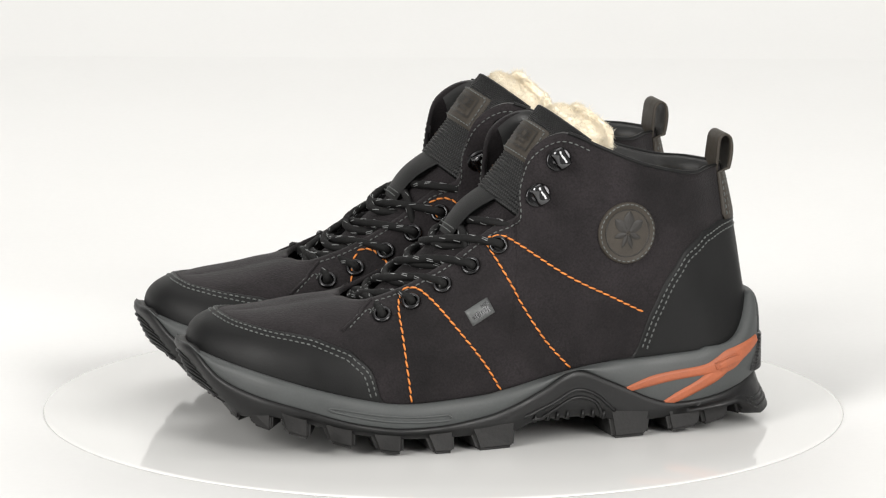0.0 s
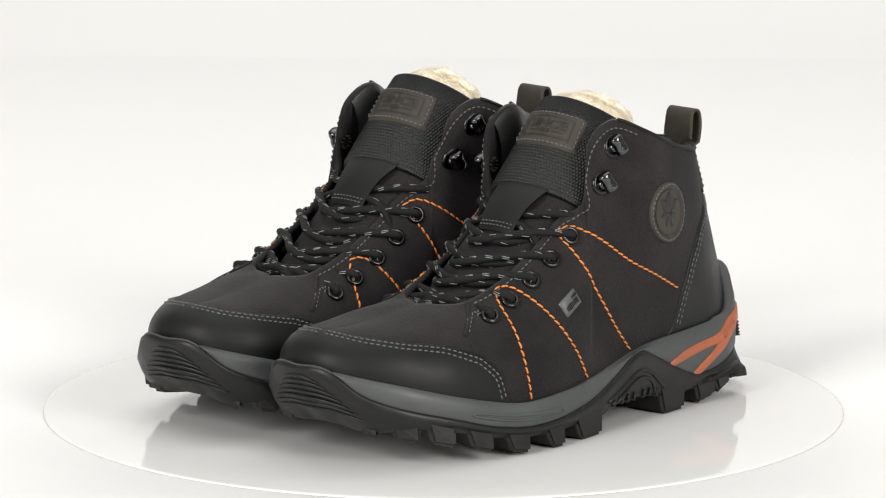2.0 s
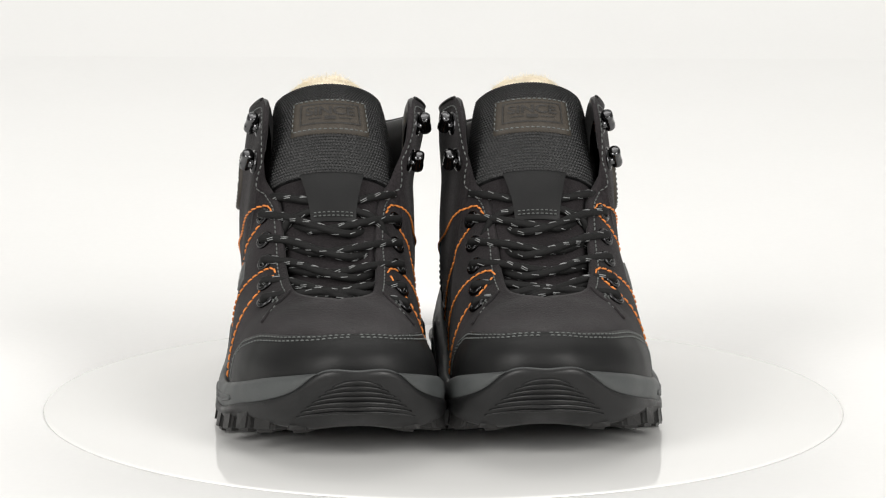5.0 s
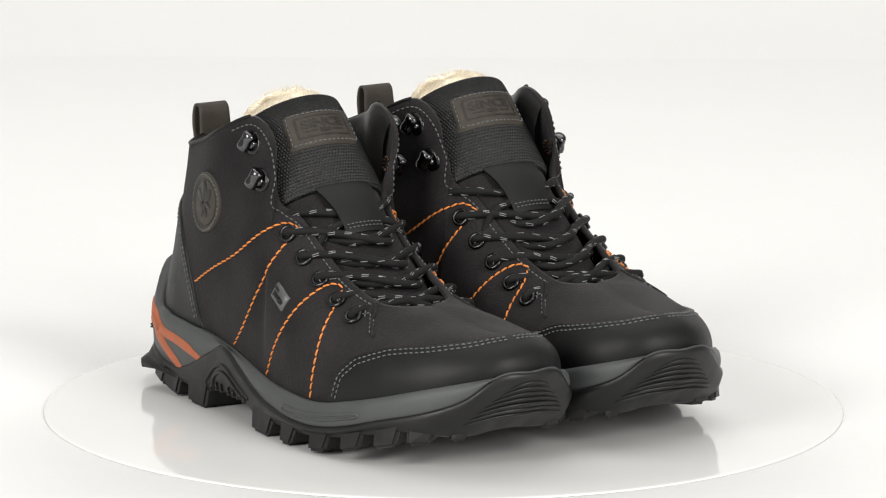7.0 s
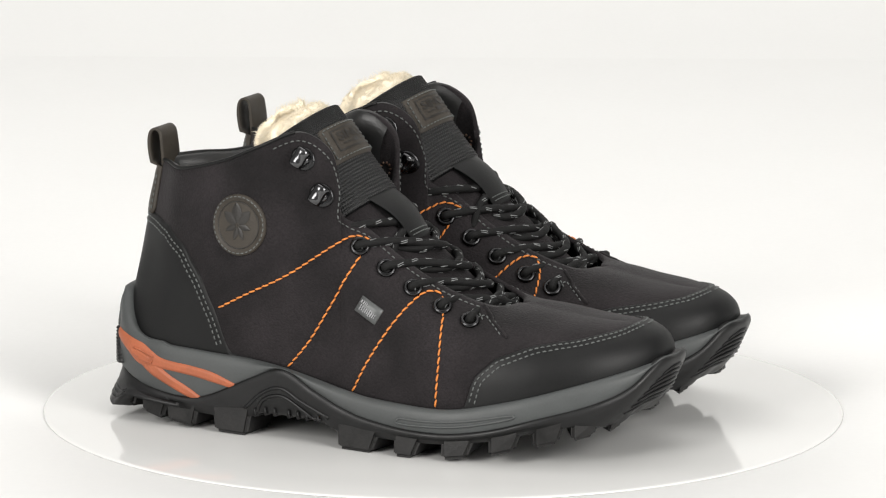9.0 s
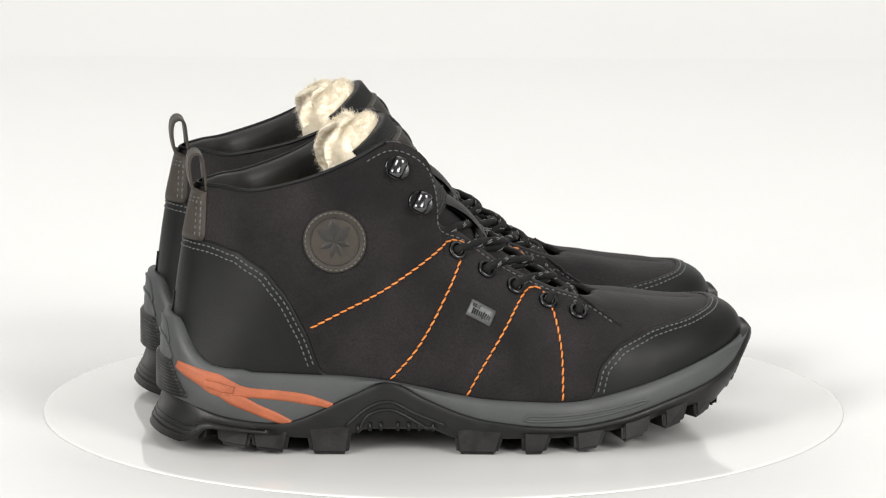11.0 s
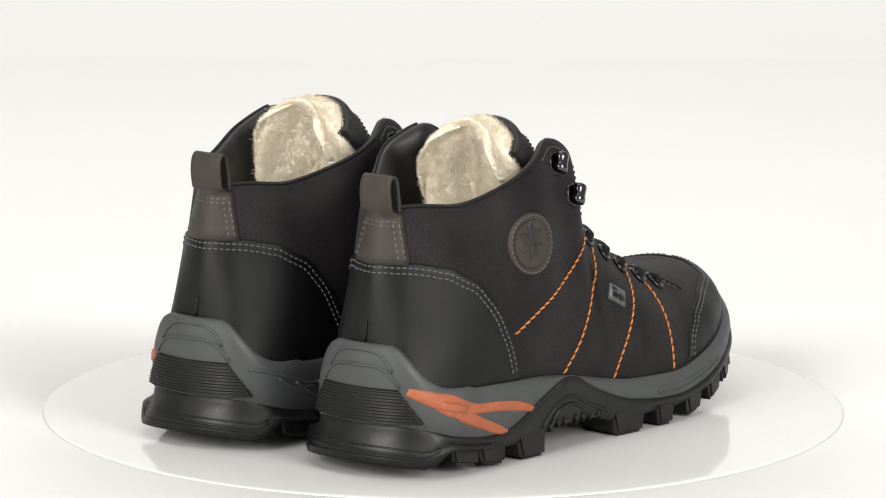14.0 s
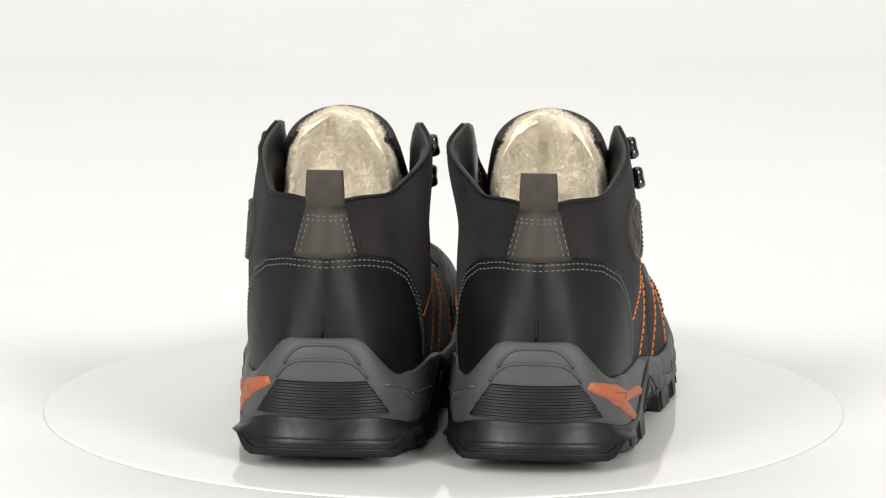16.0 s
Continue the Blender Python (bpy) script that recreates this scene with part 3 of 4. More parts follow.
def build_laces(boot, holes):
    rng = random.Random(3 if SIDE > 0 else 4)

    def cord(pts, name="lace"):
        path = resample([Vector(p) for p in spline(pts, 8)], 0.0012)
        path = [p + Vector((0, 0, 0.0003 * noise.noise(p * 300))) for p in path]
        bm = bmesh.new()
        tube(bm, path, 0.0021, 9)
        for f in bm.faces:
            f.material_index = 0
        ref = Vector((0, 0, 1))
        ph = rng.random() * 6
        for i in range(2, len(path) - 4, 7):
            d = (path[i + 1] - path[i - 1]).normalized()
            u = (ref - d * ref.dot(d)).normalized()
            w = d.cross(u)
            ph += 0.9
            for k in (0.0, 0.5, 3.3):
                q = ph + k
                c0 = path[i] + (u * math.cos(q) + w * math.sin(q)) * 0.00205
                c1 = path[i + 3] + (u * math.cos(q + 0.5) + w * math.sin(q + 0.5)) * 0.00205
                n0 = len(bm.faces)
                tube(bm, [c0, (c0 + c1) / 2 + (u * math.cos(q + .25) + w * math.sin(q + .25)) * 0.0001, c1], 0.00022, 4)
                bm.faces.ensure_lookup_table()
                for f in bm.faces[n0:]:
                    f.material_index = 1
        bmesh.ops.recalc_face_normals(bm, faces=bm.faces[:])
        part(name, bm, [LACE, FLECK], boot)

    def over(p, lift):
        """The place p, moved forward until it lies lift metres in front of the tongue."""
        a = math.asin(max(-1, min(1, p.y / 0.031))) / 1.396
        best = min((tongue_at(a, u / 10, lift) for u in range(10 * T_LAST)), key=lambda t: abs(t.z - p.z))
        return Vector((max(p.x, best.x), p.y, p.z))

    for i in range(5):
        for side in (1, -1):
            q, n = holes[side][i]
            o, m = holes[-side][i]
            step = (holes[-side][i + 1][0] - o) if i < 4 else (o - holes[-side][i - 1][0])
            far = o + step * (0.42 if i < 4 else 0.06) + Vector((0, side * 0.0105, -0.0005 if i < 4 else 0.0022))
            up = 0.0022 if side > 0 else 0.0002
            mid = (q + far) / 2
            jit = rng.uniform(-0.001, 0.001)
            a = q - n * 0.003
            b = q + n * 0.0028 + (mid - q).normalized() * 0.001
            c = over(q.lerp(mid, 0.45) + Vector((0, 0, 0.0034)), 0.0034 + up)
            e = over(far.lerp(mid, 0.5) + Vector((0, 0, 0.0012)), 0.0026 + up * 0.5)
            mid = over(mid + Vector((jit, 0, 0.0024 if i < 4 else 0.0052)), 0.0034 + up)
            cord([a, b, c, mid, e, far + Vector((0, side * 0.0015, 0.0012)), far + Vector((0, -side * 0.0035, -0.0042))])
    # the ends that run up under the tab
    for side in (1, -1):
        q, n = holes[side][0]
        cord([q + Vector((-0.012, -side * 0.002, 0.010)), tongue_at(side * 0.92, 4.15, 0.003), tongue_at(side * 0.60, 3.80, 0.004), tongue_at(side * 0.2, 3.45, 0.0015), tongue_at(-side * 0.2, 3.2, 0.0015),
              tongue_at(-side * 0.55, 3.0, 0.003), tongue_at(-side * 0.9, 2.75, 0.001)])


def build_badges(boot, skin):
    # round emblem on the outer ankle
    cx, cz, r = (-.0688, .1062, .0158) if SIDE > 0 else (-.0670, .1090, .0158)
    disc = lambda rad, ang, lift: skin.cast((cx + rad * math.cos(ang), 0.05, cz + rad * math.sin(ang)), (0, 1, 0), lift)
    bm = bmesh.new()
    rows = [[disc(r * g, 2 * math.pi * k / 48, h)[0] for k in range(48)] for g, h in ((1.0, 0.0), (0.985, .0012), (.95, .0016), (.86, .0016), (.84, .0012), (.7, .0012), (.4, .0012), (.02, .0012))]
    sheet(bm, rows, closed=True)
    bmesh.ops.recalc_face_normals(bm, faces=bm.faces[:])
    badge = part("round_emblem", bm, PATCH, boot, "round brown leather emblem with an embossed flower shape")
    bm = bmesh.new()
    ring_pts = [disc(r * .92, 2 * math.pi * k / 80, .0017) for k in range(81)]
    stitches(bm, [p for p, n in ring_pts], [n for p, n in ring_pts], .0018, .0009, .0003)
    part("emblem_stitching", bm, GREY_THREAD, badge)
    bm = bmesh.new()
    lean = math.radians(96)
    for ang, ln, wd in ((0, .0104, .0062), (0.85, .0092, .0054), (-0.85, .0092, .0054), (1.9, .0066, .0030), (-1.9, .0066, .0030), (2.8, .0070, .0026), (-2.8, .0070, .0026)):
        d = lean + ang
        rows = []
        for k in range(9):
            g = k / 8
            w = wd * math.sin(math.pi * min(1, g * 0.9 + 0.1)) ** 0.8
            o = 0.0012 + ln * g
            rows.append([skin.cast((cx + o * math.cos(d) - w * j * math.sin(d) * .5, .05, cz + o * math.sin(d) + w * j * math.cos(d) * .5), (0, 1, 0), .0014 + .0003 * (1 - j * j))[0] for j in (-1, -.5, 0, .5, 1)])
        sheet(bm, rows)
    tube(bm, [disc(r * .76, 2 * math.pi * k / 48, .0012)[0] for k in range(48)], .0003, 6, closed=True)
    bmesh.ops.recalc_face_normals(bm, faces=bm.faces[:])
    part("embossed_flower", bm, PATCH_DARK, badge)
    # small metal tag between the orange seams
    c, along, up = Vector((.0098, .0700)) if SIDE > 0 else Vector((.0070, .0716)), Vector((.0122, -.0068)), Vector((.0038, .0078))
    tag = lambda a, b, h: skin.cast((c.x + along.x * a + up.x * b, .05, c.y + along.y * a + up.y * b), (0, 1, .15), h)[0]
    bm = bmesh.new()
    ins = [(-.5, 0), (-.47, .0009), (-.2, .0011), (0, .0011), (.2, .0011), (.47, .0009), (.5, 0)]
    sheet(bm, [[tag(a, b, min(h, g)) for a, h in ins] for b, g in ins])
    bmesh.ops.recalc_face_normals(bm, faces=bm.faces[:])
    plate_tag = part("metal_tag", bm, SILVER, boot, "small silver metal tag with dark marks")
    bm = bmesh.new()
    rng = random.Random(2)
    for row, (a0, a1, b0) in enumerate(((-.40, -.10, .24), (-.34, .40, -.08))):
        a = a0
        while a < a1:
            w = rng.uniform(.03, .06)
            h = rng.uniform(.14, .24) if row else .1
            sheet(bm, [[tag(q, b, .0014) for q in (a, a + w)] for b in (b0 - h, b0 + h * .7)])
            a += w + .035
    bmesh.ops.recalc_face_normals(bm, faces=bm.faces[:])
    part("dark_marks", bm, NICKEL, plate_tag)


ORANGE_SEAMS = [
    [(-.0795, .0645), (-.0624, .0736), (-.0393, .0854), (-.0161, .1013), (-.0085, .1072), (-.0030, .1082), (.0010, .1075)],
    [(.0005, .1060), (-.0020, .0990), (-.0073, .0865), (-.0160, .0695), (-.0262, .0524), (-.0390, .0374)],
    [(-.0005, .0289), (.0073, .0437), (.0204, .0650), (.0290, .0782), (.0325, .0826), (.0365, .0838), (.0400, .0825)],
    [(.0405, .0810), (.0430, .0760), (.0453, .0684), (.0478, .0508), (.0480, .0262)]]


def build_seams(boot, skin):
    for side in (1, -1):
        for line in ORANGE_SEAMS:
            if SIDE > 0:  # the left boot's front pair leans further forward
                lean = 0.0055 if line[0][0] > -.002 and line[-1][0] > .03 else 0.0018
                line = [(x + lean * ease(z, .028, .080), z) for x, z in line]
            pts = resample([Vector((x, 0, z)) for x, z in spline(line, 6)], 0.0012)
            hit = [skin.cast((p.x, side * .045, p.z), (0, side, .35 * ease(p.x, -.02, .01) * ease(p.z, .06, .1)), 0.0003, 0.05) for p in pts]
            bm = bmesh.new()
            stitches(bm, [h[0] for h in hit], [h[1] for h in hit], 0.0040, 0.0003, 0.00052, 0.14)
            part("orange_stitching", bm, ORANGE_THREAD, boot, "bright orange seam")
        # grey seams along the flap and the lacing edge
        bm = bmesh.new()
        for lines in ([4.3 + k * 0.05 for k in range(154)],):
            pts, nrm = [], []
            for f in lines:
                p = upper(side, f, 1.0)
                q = upper(side, f, 0.9)
                d = (q - p).normalized()
                r, n = skin.cast(p + d * 0.0042, (0, side, .5 * ease(f, 7.5, 9)), 0.0002, 0.03)
                pts.append(r)
                nrm.append(n)
            stitches(bm, pts, nrm, 0.0021, 0.0011, 0.00036)
        part("grey_stitching", bm, GREY_THREAD, boot)
        # end of the lacing edge: a short seam down to the toe panel
        bm = bmesh.new()
        for off in (0.0, 0.0028):
            line = [skin.cast((.0640 + off + .012 * g, side * (.030 + .0125 * g), .07), (0, side * .5, 1), .0002, .04) for g in (k / 10 for k in range(11))]
            stitches(bm, [h[0] for h in line], [h[1] for h in line], 0.0021, 0.0010, 0.00036)
        part("grey_stitching", bm, GREY_THREAD, boot)
        bm = bmesh.new()
        for x0, y0, x1, y1 in ((.0605, .0300, .0640, .0345), (.0640, .0300, .0605, .0345)):
            line = [skin.cast((x0 + (x1 - x0) * g, side * (y0 + (y1 - y0) * g), .07), (0, side * .5, 1), .0003, .04) for g in (k / 6 for k in range(7))]
            stitches(bm, [h[0] for h in line], [h[1] for h in line], 0.0019, 0.0006, 0.00036)
        part("box_stitch", bm, GREY_THREAD, boot)
        bm = bmesh.new()
        line = [skin.cast((.0605 + .0070 * g, side * (.0245 + .008 * g), .075), (0, side * .5, 1), .0003, .04)[0] for g in (k / 10 for k in range(11))]
        line += [skin.cast((.0675 + .0125 * g, side * (.0325 + .011 * g), .07), (0, side * .5, 1), .0003, .04)[0] for g in (k / 10 for k in range(1, 11))]
        tube(bm, line, 0.0009, 6)
        part("lacing_edge", bm, NUBUCK, boot)


def build_pull_loop(boot, skin):
    bm = bmesh.new()
    rows = []
    for k in range(9):
        g = k / 8
        z, w = .1050 + .024 * g, .0160 - .0062 * g
        e = 0.0 if k == 0 else .0014
        rows.append([skin.cast((-.15, w * j / 6, z), (-1, 0, 0), 0.0 if abs(j) == 6 else e, .05)[0] for j in range(-6, 7)])
    base = rows[-1]
    b0 = base[6]
    path = [(b0.x, .1290), (-.1365, .1350), (-.1372, .1420), (-.1362, .1468), (-.1335, .1484), (-.1308, .1465), (-.1298, .1410), (-.1290, .1330), (-.1285, .1250)]
    for x, z in spline(path, 3)[1:]:
        w = .0086 + .0008 * ease(.137, .128, z)
        rows.append([Vector((x, w * j / 6, z)) for j in range(-6, 7)])
    sheet(bm, rows)
    bmesh.ops.recalc_face_normals(bm, faces=bm.faces[:])
    strap = part("pull_loop", bm, PATCH, boot, "brown leather heel pull loop")
    sol = strap.modifiers.new("thickness", "SOLIDIFY")
    sol.thickness, sol.offset = 0.0014, 0
    bm = bmesh.new()
    for off in (0.0016, 0.0040):
        line = []
        for sgn in (-1, 1):
            run = [(.1065 + .0185 * k / 12) for k in range(13)]
            seg = [skin.cast((-.15, sgn * (.0160 - .0062 * (z - .105) / .024 - off), z), (-1, 0, 0), .0018, .05) for z in run]
            stitches(bm, [h[0] for h in seg], [h[1] for h in seg], .0022, .0009, .00042)
    for z in (.1235, .1255):
        seg = [skin.cast((-.15, .0085 * k / 6, z), (-1, 0, 0), .0018, .05) for k in range(-6, 7)]
        stitches(bm, [h[0] for h in seg], [h[1] for h in seg], .0022, .0009, .00042)
    part("loop_stitching", bm, GREY_THREAD, strap)


def build_sole_details(boot, midsole, mid_skin, outsole, rub):
    # orange inserts in the outer heel
    def insert(line, lift, thick):
        arc = [0.0]
        plan = [at(BASE, k / 20) for k in range(0, 121)]
        for p0, p1 in zip(plan[:-1], plan[1:]):
            arc.append(arc[-1] + math.hypot(p1[0] - p0[0], p1[1] - p0[1]))
        grid = []
        pts = spline([(np.interp(f * 20, range(121), arc), z, w) for f, z, w in line], 7)
        for i, (s0, z, w) in enumerate(pts):
            d = pts[min(i + 1, len(pts) - 1)] - pts[max(i - 1, 0)]
            d = Vector((d[0], d[1])).normalized()
            row = []
            for j in range(7):
                g = j / 6 - 0.5
                f = float(np.interp(s0 - d.y * w * g, arc, range(121))) / 20
                b0, b1, b2 = at(BASE, f), at(BASE, f - 0.05), at(BASE, f + 0.05)
                nn = Vector((-(b2[1] - b1[1]), b2[0] - b1[0], 0)).normalized()
                end = 0 if j in (0, 6) or i in (0, len(pts) - 1) else 1
                row.append(mid_skin.cast((b0[0], b0[1], z + d.x * w * g), nn, lift + thick * end, 0.03)[0])
            grid.append(row)
        ob = bmesh.new()
        sheet(ob, grid)
        bmesh.ops.recalc_face_normals(ob, faces=ob.faces[:])
        return ob

    for line in ([(0.93, .0442, .0040), (1.2, .0416, .0062), (1.5, .0388, .0078), (1.78, .0358, .0105), (2.05, .0333, .0090), (2.35, .0320, .0052), (2.9, .0305, .0050), (3.3, .0285, .0050), (3.75, .0245, .0028)],
                 [(1.90, .0318, .0050), (2.15, .0285, .0068), (2.45, .0240, .0056), (2.8, .0192, .0050), (3.08, .0155, .0030)]):
        part("orange_insert", insert(line, 0.0001, 0.0009), ORANGE, midsole, "orange foam insert")
    part("insert_window", insert([(1.55, .0362, .0030), (1.80, .0348, .0040), (2.05, .0330, .0026)], 0.0011, 0.0004), ORANGE, midsole)
    rim = bmesh.new()
    tube(rim, [mid_skin.cast((at(BASE, f)[0], at(BASE, f)[1] + .006, z), (-.25, 1, 0), .0011, .03)[0] for f, z in ((1.5, .0382), (1.8, .0370), (2.1, .0350), (2.05, .0318), (1.8, .0326), (1.55, .0345))], .0005, 6, closed=True)
    part("moulded_line", rim, ORANGE, midsole)
    # moulded lines on the inner heel
    for line in ([(-.1420, .0420), (-.1250, .0370), (-.1100, .0315), (-.0950, .0300), (-.0750, .0270)], [(-.1180, .0330), (-.1050, .0240), (-.0930, .0180)], [(-.128, .036), (-.118, .030), (-.104, .0295)]):
        bm = bmesh.new()
        tube(bm, [mid_skin.cast((x, -.05, z), (0, -1, 0), .0, .05)[0] for x, z in spline(line, 6)], .0008, 6)
        part("moulded_line", bm, GREY, midsole)
    # long moulded slot in the forefoot
    for side in (1, -1):
        bm = bmesh.new()
        slot = [(.030, .0200), (.045, .0198), (.065, .0213), (.088, .0256), (.0885, .0240), (.065, .0188), (.045, .0172), (.030, .0172), (.028, .0186)]
        tube(bm, [mid_skin.cast((x, side * .06, z), (0, side, 0), .0001, .05)[0] for x, z in spline(slot + slot[:1], 4)[:-1]], .0007, 6, closed=True)
        part("moulded_line", bm, GREY, midsole)
        # arch relief on the outsole
        bm = bmesh.new()
        for dz, x0, x1 in ((0.0, -.062, -.012), (-.004, -.056, -.018)):
            pk = [(x0, .0145 + dz), (-.051, .0240 + dz), (-.040, .0272 + dz), (-.028, .0215 + dz), (x1, .0150 + dz)]
            tube(bm, [rub.cast((x, side * .06, z), (0, side, 0), .0, .05)[0] for x, z in spline(pk, 6)], .0010, 6)
        part("arch_rib", bm, RUBBER, outsole)
        for k in range(7):
            x = -.056 + k * .0065
            p, n, b = rim_point(side, x, .0)
            bm = bmesh.new()
            tube(bm, [p + n * .0056 + Vector((0, 0, plate(b) + .0022)), p + n * .006 + Vector((0, 0, plate(b) - .001)), p - n * .012 + Vector((0, 0, plate(b) - .002))], .0010, 6)
            part("arch_ridge", bm, RUBBER, outsole)
    # crest lines and ridged panel at the heel's back
    ends = lambda phi_max: [k for k in range(-40, 41) if (LOOP[k][1] <= phi_max)]
    idx = ends(1.35)
    bm = bmesh.new()
    rows = []
    for j in range(45):
        g = j / 44
        z = .0275 + .0178 * g
        row = []
        lim = 1.24 - .46 * g
        for k in range(-30, 31):
            phi = abs(k) / 30 * lim
            side = 1 if k >= 0 else -1
            f = phi if side > 0 else 2 * LAST - phi
            i = int(round(f / (2 * LAST) * len(LOOP))) % len(LOOP)
            b = at(BASE, phi)
            p = Vector((b[0], plan_y(side, b[0], b[1]), 0))
            e = 0.02
            b2, b3 = at(BASE, phi + e), at(BASE, max(0, phi - e))
            t = Vector((b2[0] - b3[0], b2[1] - b3[1], 0)).normalized()
            n = Vector((-t.y, t.x, 0))
            if phi < .02:
                n = Vector((-1, 0, 0))
            n = Vector((n.x, n.y * side, 0)).normalized()
            edge = 1 if 0 < j < 44 and abs(k) < 30 else 0
            off = .0062 + edge * (.0030 + .00045 * math.sin(g * 11 * 2 * math.pi))
            row.append(p + n * off + Vector((0, 0, z)))
        rows.append(row)
    sheet(bm, rows)
    bmesh.ops.recalc_face_normals(bm, faces=bm.faces[:])
    part("heel_panel", bm, RUBBER, midsole, "black ridged rubber heel panel")
    for g, r in ((.58, .0005), (.71, .0006), (.84, .0006)):
        pts = []
        for k in range(-10, 11):
            side, phi, p, b = LOOP[k % len(LOOP)]
            z = b[4] + (plate(b) - b[4]) * g
            pts.append(rub.cast(p + Vector((0, 0, z)), LOOP_N[k % len(LOOP)], 0.0, 0.03)[0])
        bm = bmesh.new()
        tube(bm, pts, r, 6)
        part("heel_ridge", bm, RUBBER, outsole)
    for k2, (zt, lim) in enumerate(((.0635, .62), (.0560, .78))):
        bm = bmesh.new()
        pts = []
        for k in range(-16, 17):
            phi = abs(k) / 16 * lim
            b = at(BASE, phi)
            drop = .010 * (abs(k) / 16) ** 4
            pts.append(mid_skin.cast((b[0], (1 if k > 0 else -1) * b[1], zt - drop), (-1, (1 if k > 0 else -1) * .5 * abs(k) / 16, 0), .0002, .05)[0])
        tube(bm, pts, .0008, 6)
        part("moulded_line", bm, GREY, midsole)
    # toe bumper arcs
    for j in range(7):
        bm = bmesh.new()
        pts = []
        reach = .0135 + .0042 * j
        for k in range(-14, 15):
            y = reach * k / 14
            z = .0465 - .0030 * j - .0035 * (k / 14) ** 2
            pts.append(rub.cast((.16, y - .006, z), (1, y * 10, 0), .0002, .06)[0])
        tube(bm, pts, lambda g: .0010 * (0.35 + 0.65 * math.sin(math.pi * min(1, max(0, g)))), 6)
        part("toe_ridge", bm, RUBBER, outsole)


def build_boot(side, label):
    global SIDE
    SIDE = side
    boot = tagged(new("hiking_boot"), label, "boot", "pair of boots")
    skin = build_upper(boot)
    phis = [11.95 + (LAST - 11.95) * k / 90 for k in range(91)]
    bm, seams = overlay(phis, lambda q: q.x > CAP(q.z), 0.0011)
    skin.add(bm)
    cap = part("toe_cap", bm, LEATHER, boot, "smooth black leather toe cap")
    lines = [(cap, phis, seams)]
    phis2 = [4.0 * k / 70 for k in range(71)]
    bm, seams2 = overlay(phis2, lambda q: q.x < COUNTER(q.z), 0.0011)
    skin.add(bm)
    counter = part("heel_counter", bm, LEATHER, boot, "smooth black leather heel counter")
    lines.append((counter, phis2, seams2))
    for panel, ph, sm in lines:
        for back in (0.0016, 0.0044):
            bm = bmesh.new()
            for side2, tops in sm:
                pts = [p for p, t, f in zip(seam_line(side2, ph, tops, back, 0.0030), tops, ph) if t > 0.03 and f < LAST - 0.2]
                near = [skin.tree.find_nearest(p) for p in pts]
                cen = Vector((0.07 if panel is cap else -0.09, 0, 0.03))
                nrm = [h[1] if h[1].dot(p - cen) > 0 else -h[1] for h, p in zip(near, pts)]
                pts = [h[0] + n * 0.0001 for h, n in zip(near, nrm)]
                stitches(bm, pts, nrm, 0.0021, 0.0010, 0.00038)
            part("grey_stitching", bm, GREY_THREAD, panel)
    bm = bmesh.new()
    line = [upper(1, 0.0, v / 20, 0.0014) for v in range(1, 5)]
    tube(bm, line, 0.0007, 6)
    part("heel_seam", bm, LEATHER, counter)
    build_collar(boot)
    tongue = build_tongue(boot)
    build_fleece(boot, tongue)
    holes = build_fittings(boot, skin)
    build_laces(boot, holes)
    build_badges(boot, skin)
    build_seams(boot, skin)
    build_pull_loop(boot, skin)
    midsole, mid_skin, outsole, rub = build_sole(boot)
    build_sole_details(boot, midsole, mid_skin, outsole, rub)
    build_lugs(outsole)
    return boot


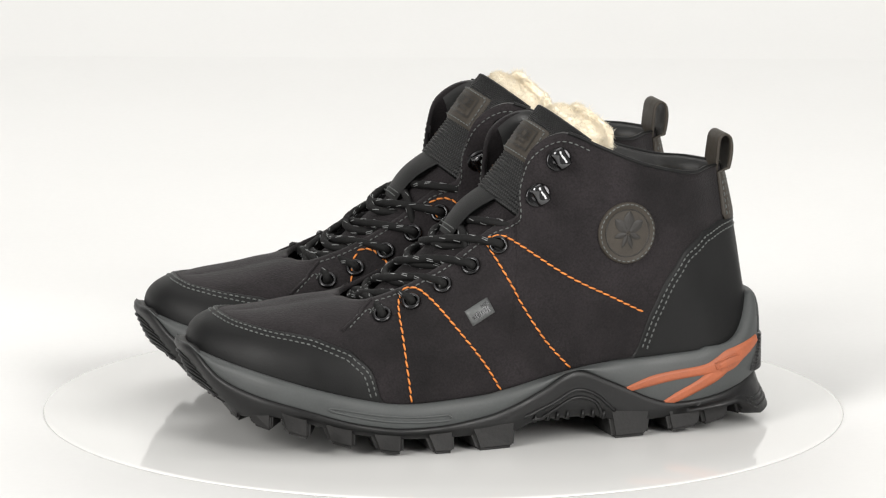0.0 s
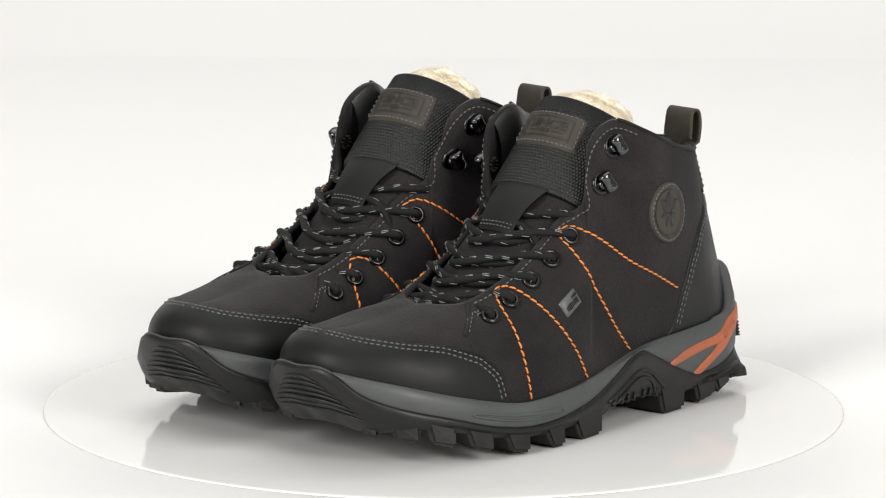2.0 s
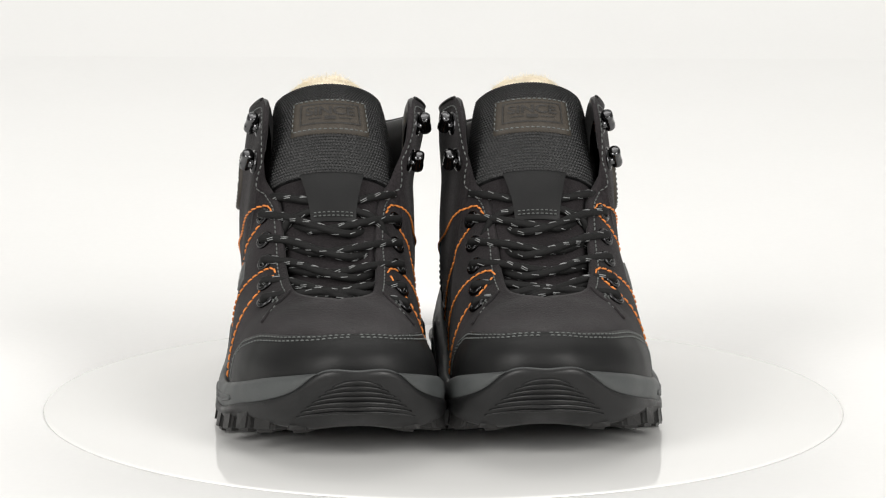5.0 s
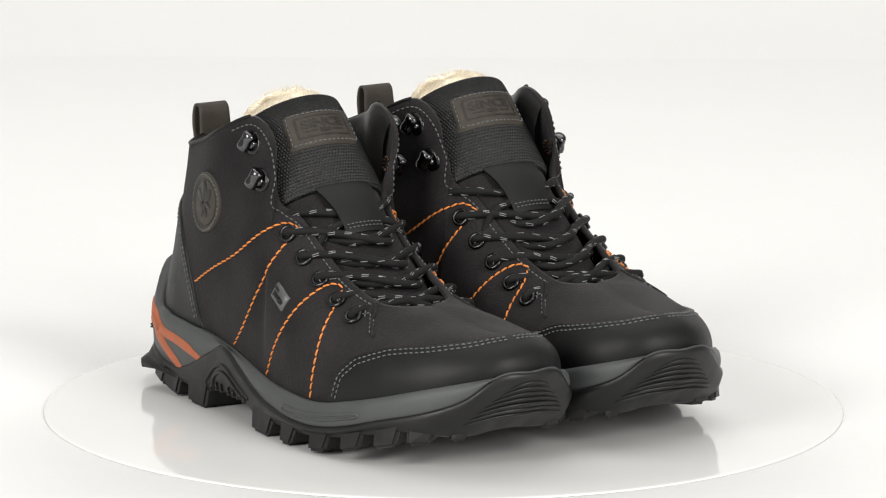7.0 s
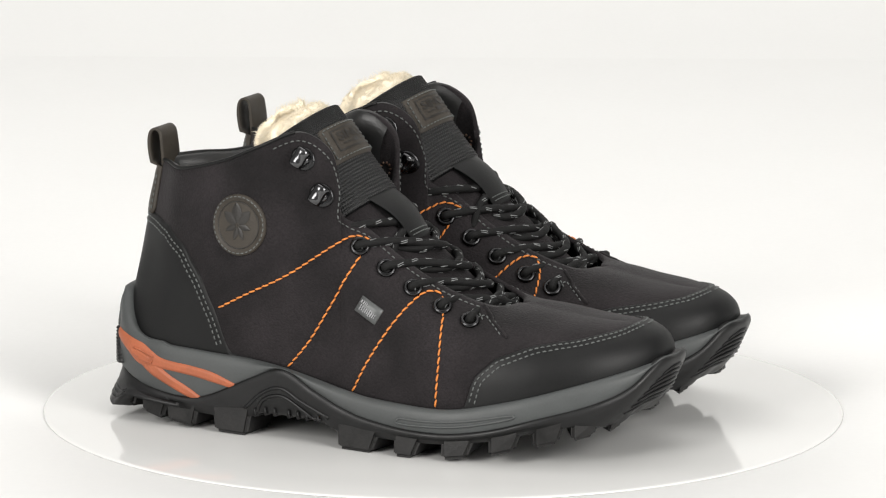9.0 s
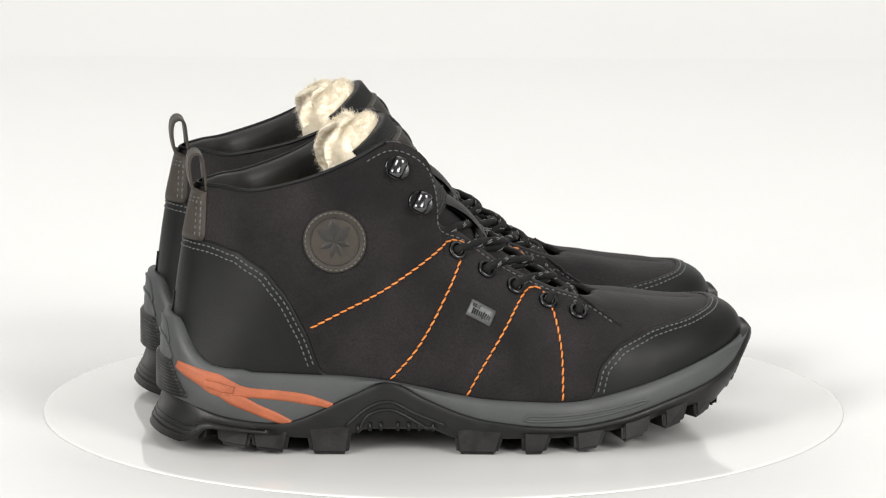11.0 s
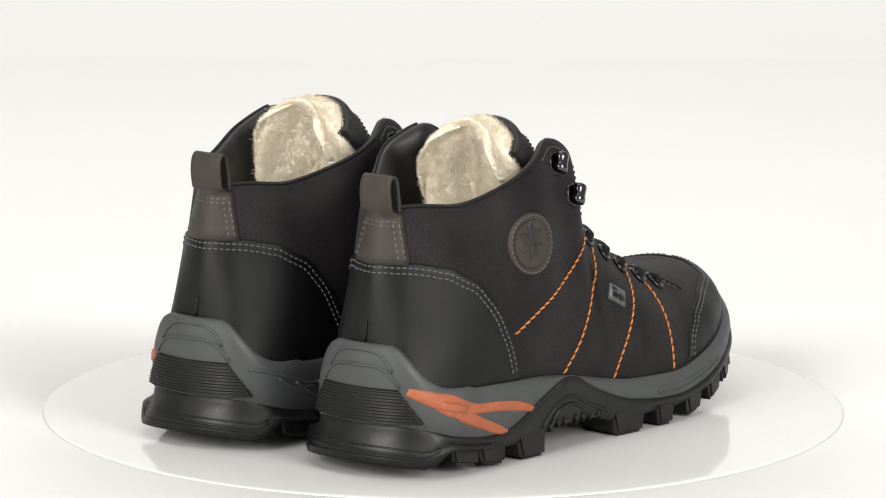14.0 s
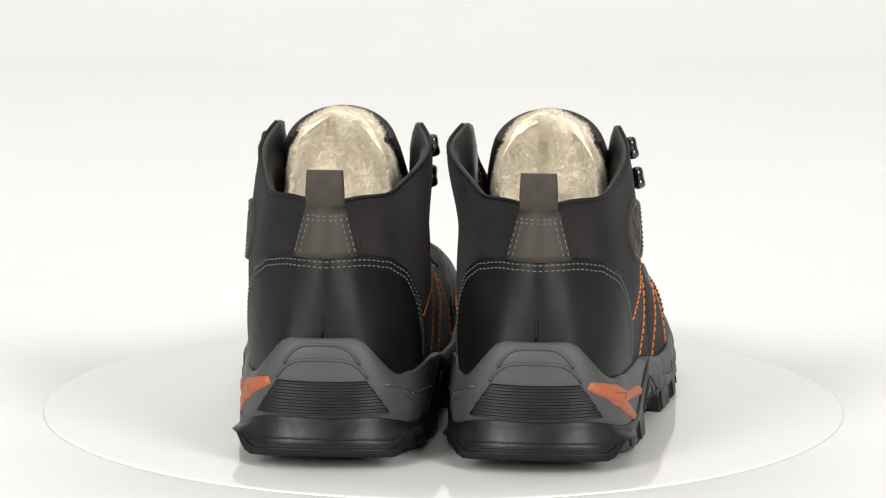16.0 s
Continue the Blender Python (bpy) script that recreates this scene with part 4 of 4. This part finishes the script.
# ---------------------------------------------------------------- studio
def build_studio():
    bm = bmesh.new()
    prof = [(1.2, 0)]
    prof += [(1.2 + 1.2 * math.sin(a), 1.2 - 1.2 * math.cos(a)) for a in (math.pi / 2 * k / 16 for k in range(1, 17))]
    prof += [(2.4, 3.2)]
    sheet(bm, [[Vector((x, y, z - 0.0011)) for x in np.linspace(-2.5, 2.5, 9)] for y, z in prof], flip=True)
    bmesh.ops.recalc_face_normals(bm, faces=bm.faces[:])
    ob = part("backdrop", bm, PAPER, mirror=False)
    tagged(ob, "seamless white studio paper sweep", "backdrop", kind="structure")
    bm = bmesh.new()
    sheet(bm, [[Vector((x, y, -0.76)) for x in np.linspace(-6, 6, 5)] for y in np.linspace(-6, 6, 5)])
    bmesh.ops.recalc_face_normals(bm, faces=bm.faces[:])
    tagged(part("floor", bm, PAPER, mirror=False), "plain pale studio floor", "floor", kind="structure")
    # white table top with a round opening for the turntable
    n = 160
    bm = bmesh.new()

    def square(k, half):
        c, d = math.cos(2 * math.pi * k / n), math.sin(2 * math.pi * k / n)
        m = max(abs(c), abs(d))
        return c / m * half, d / m * half

    rows = []
    for r, z in ((0.2090, -0.0555), (0.2090, -0.0012), (0.2091, -0.0011)):
        rows.append([Vector((r * math.cos(2 * math.pi * k / n), r * math.sin(2 * math.pi * k / n), z)) for k in range(n)])
    for half, z in ((0.32, -0.0011), (1.2, -0.0011)):
        rows.append([Vector((*square(k, half), z)) for k in range(n)])
    sheet(bm, rows, flip=True, closed=True)
    bmesh.ops.recalc_face_normals(bm, faces=bm.faces[:])
    top = part("table_top", bm, PAPER, mirror=False)
    tagged(top, "matt white table top round the turntable", "table", kind="structure")


def build_turntable():
    table = tagged(new("turntable"), "round glossy white display turntable", "turntable")
    bm = bmesh.new()
    prof = [(0.0005, 0.0), (0.06, 0.0), (0.12, 0.0), (0.18, 0.0), (0.2070, 0.0), (0.2086, -0.0001), (0.2098, -0.0003), (0.2103, -0.0006), (0.21045, -0.0009), (0.2090, -0.0012), (0.2040, -0.0100), (0.0005, -0.010)]
    n = 160
    sheet(bm, [[Vector((r * math.cos(2 * math.pi * k / n), r * math.sin(2 * math.pi * k / n), z)) for k in range(n)] for r, z in prof], flip=True, closed=True)
    bmesh.ops.remove_doubles(bm, verts=bm.verts[:], dist=0.00002)
    bmesh.ops.recalc_face_normals(bm, faces=bm.faces[:])
    part("disc", bm, ACRYLIC, table, mirror=False)
    bm = bmesh.new()
    sheet(bm, [[Vector((r * math.cos(2 * math.pi * k / 64), r * math.sin(2 * math.pi * k / 64), z)) for k in range(64)] for r, z in ((.06, -.010), (.06, -.05), (.085, -.052), (.085, -.0599), (.001, -.0599))], flip=True, closed=True)
    part("pedestal", bm, PAPER, table, "white pedestal under the disc", mirror=False)
    return table


build_studio()
turntable = build_turntable()
boot_left = build_boot(1.0, "black nubuck hiking boot with orange seams and fleece lining")
boot_right = build_boot(-1.0, "black nubuck hiking boot with orange seams and fleece lining")


def motions():
    def turned(x, y, yaw):
        rows = []
        for k in range(161):
            t = k / 10
            a = radians(TURN_0 + TURN_RATE * t)
            rows.append((t, pose(x * math.cos(a) - y * math.sin(a), x * math.sin(a) + y * math.cos(a), 0, 0, 0, math.degrees(a) + yaw)))
        return rows

    walk(turntable, turned(0, 0, 0))
    walk(boot_left, turned(-0.0034, 0.0481, 1.53))
    walk(boot_right, turned(0.0002, -0.0585, 1.60))


motions()
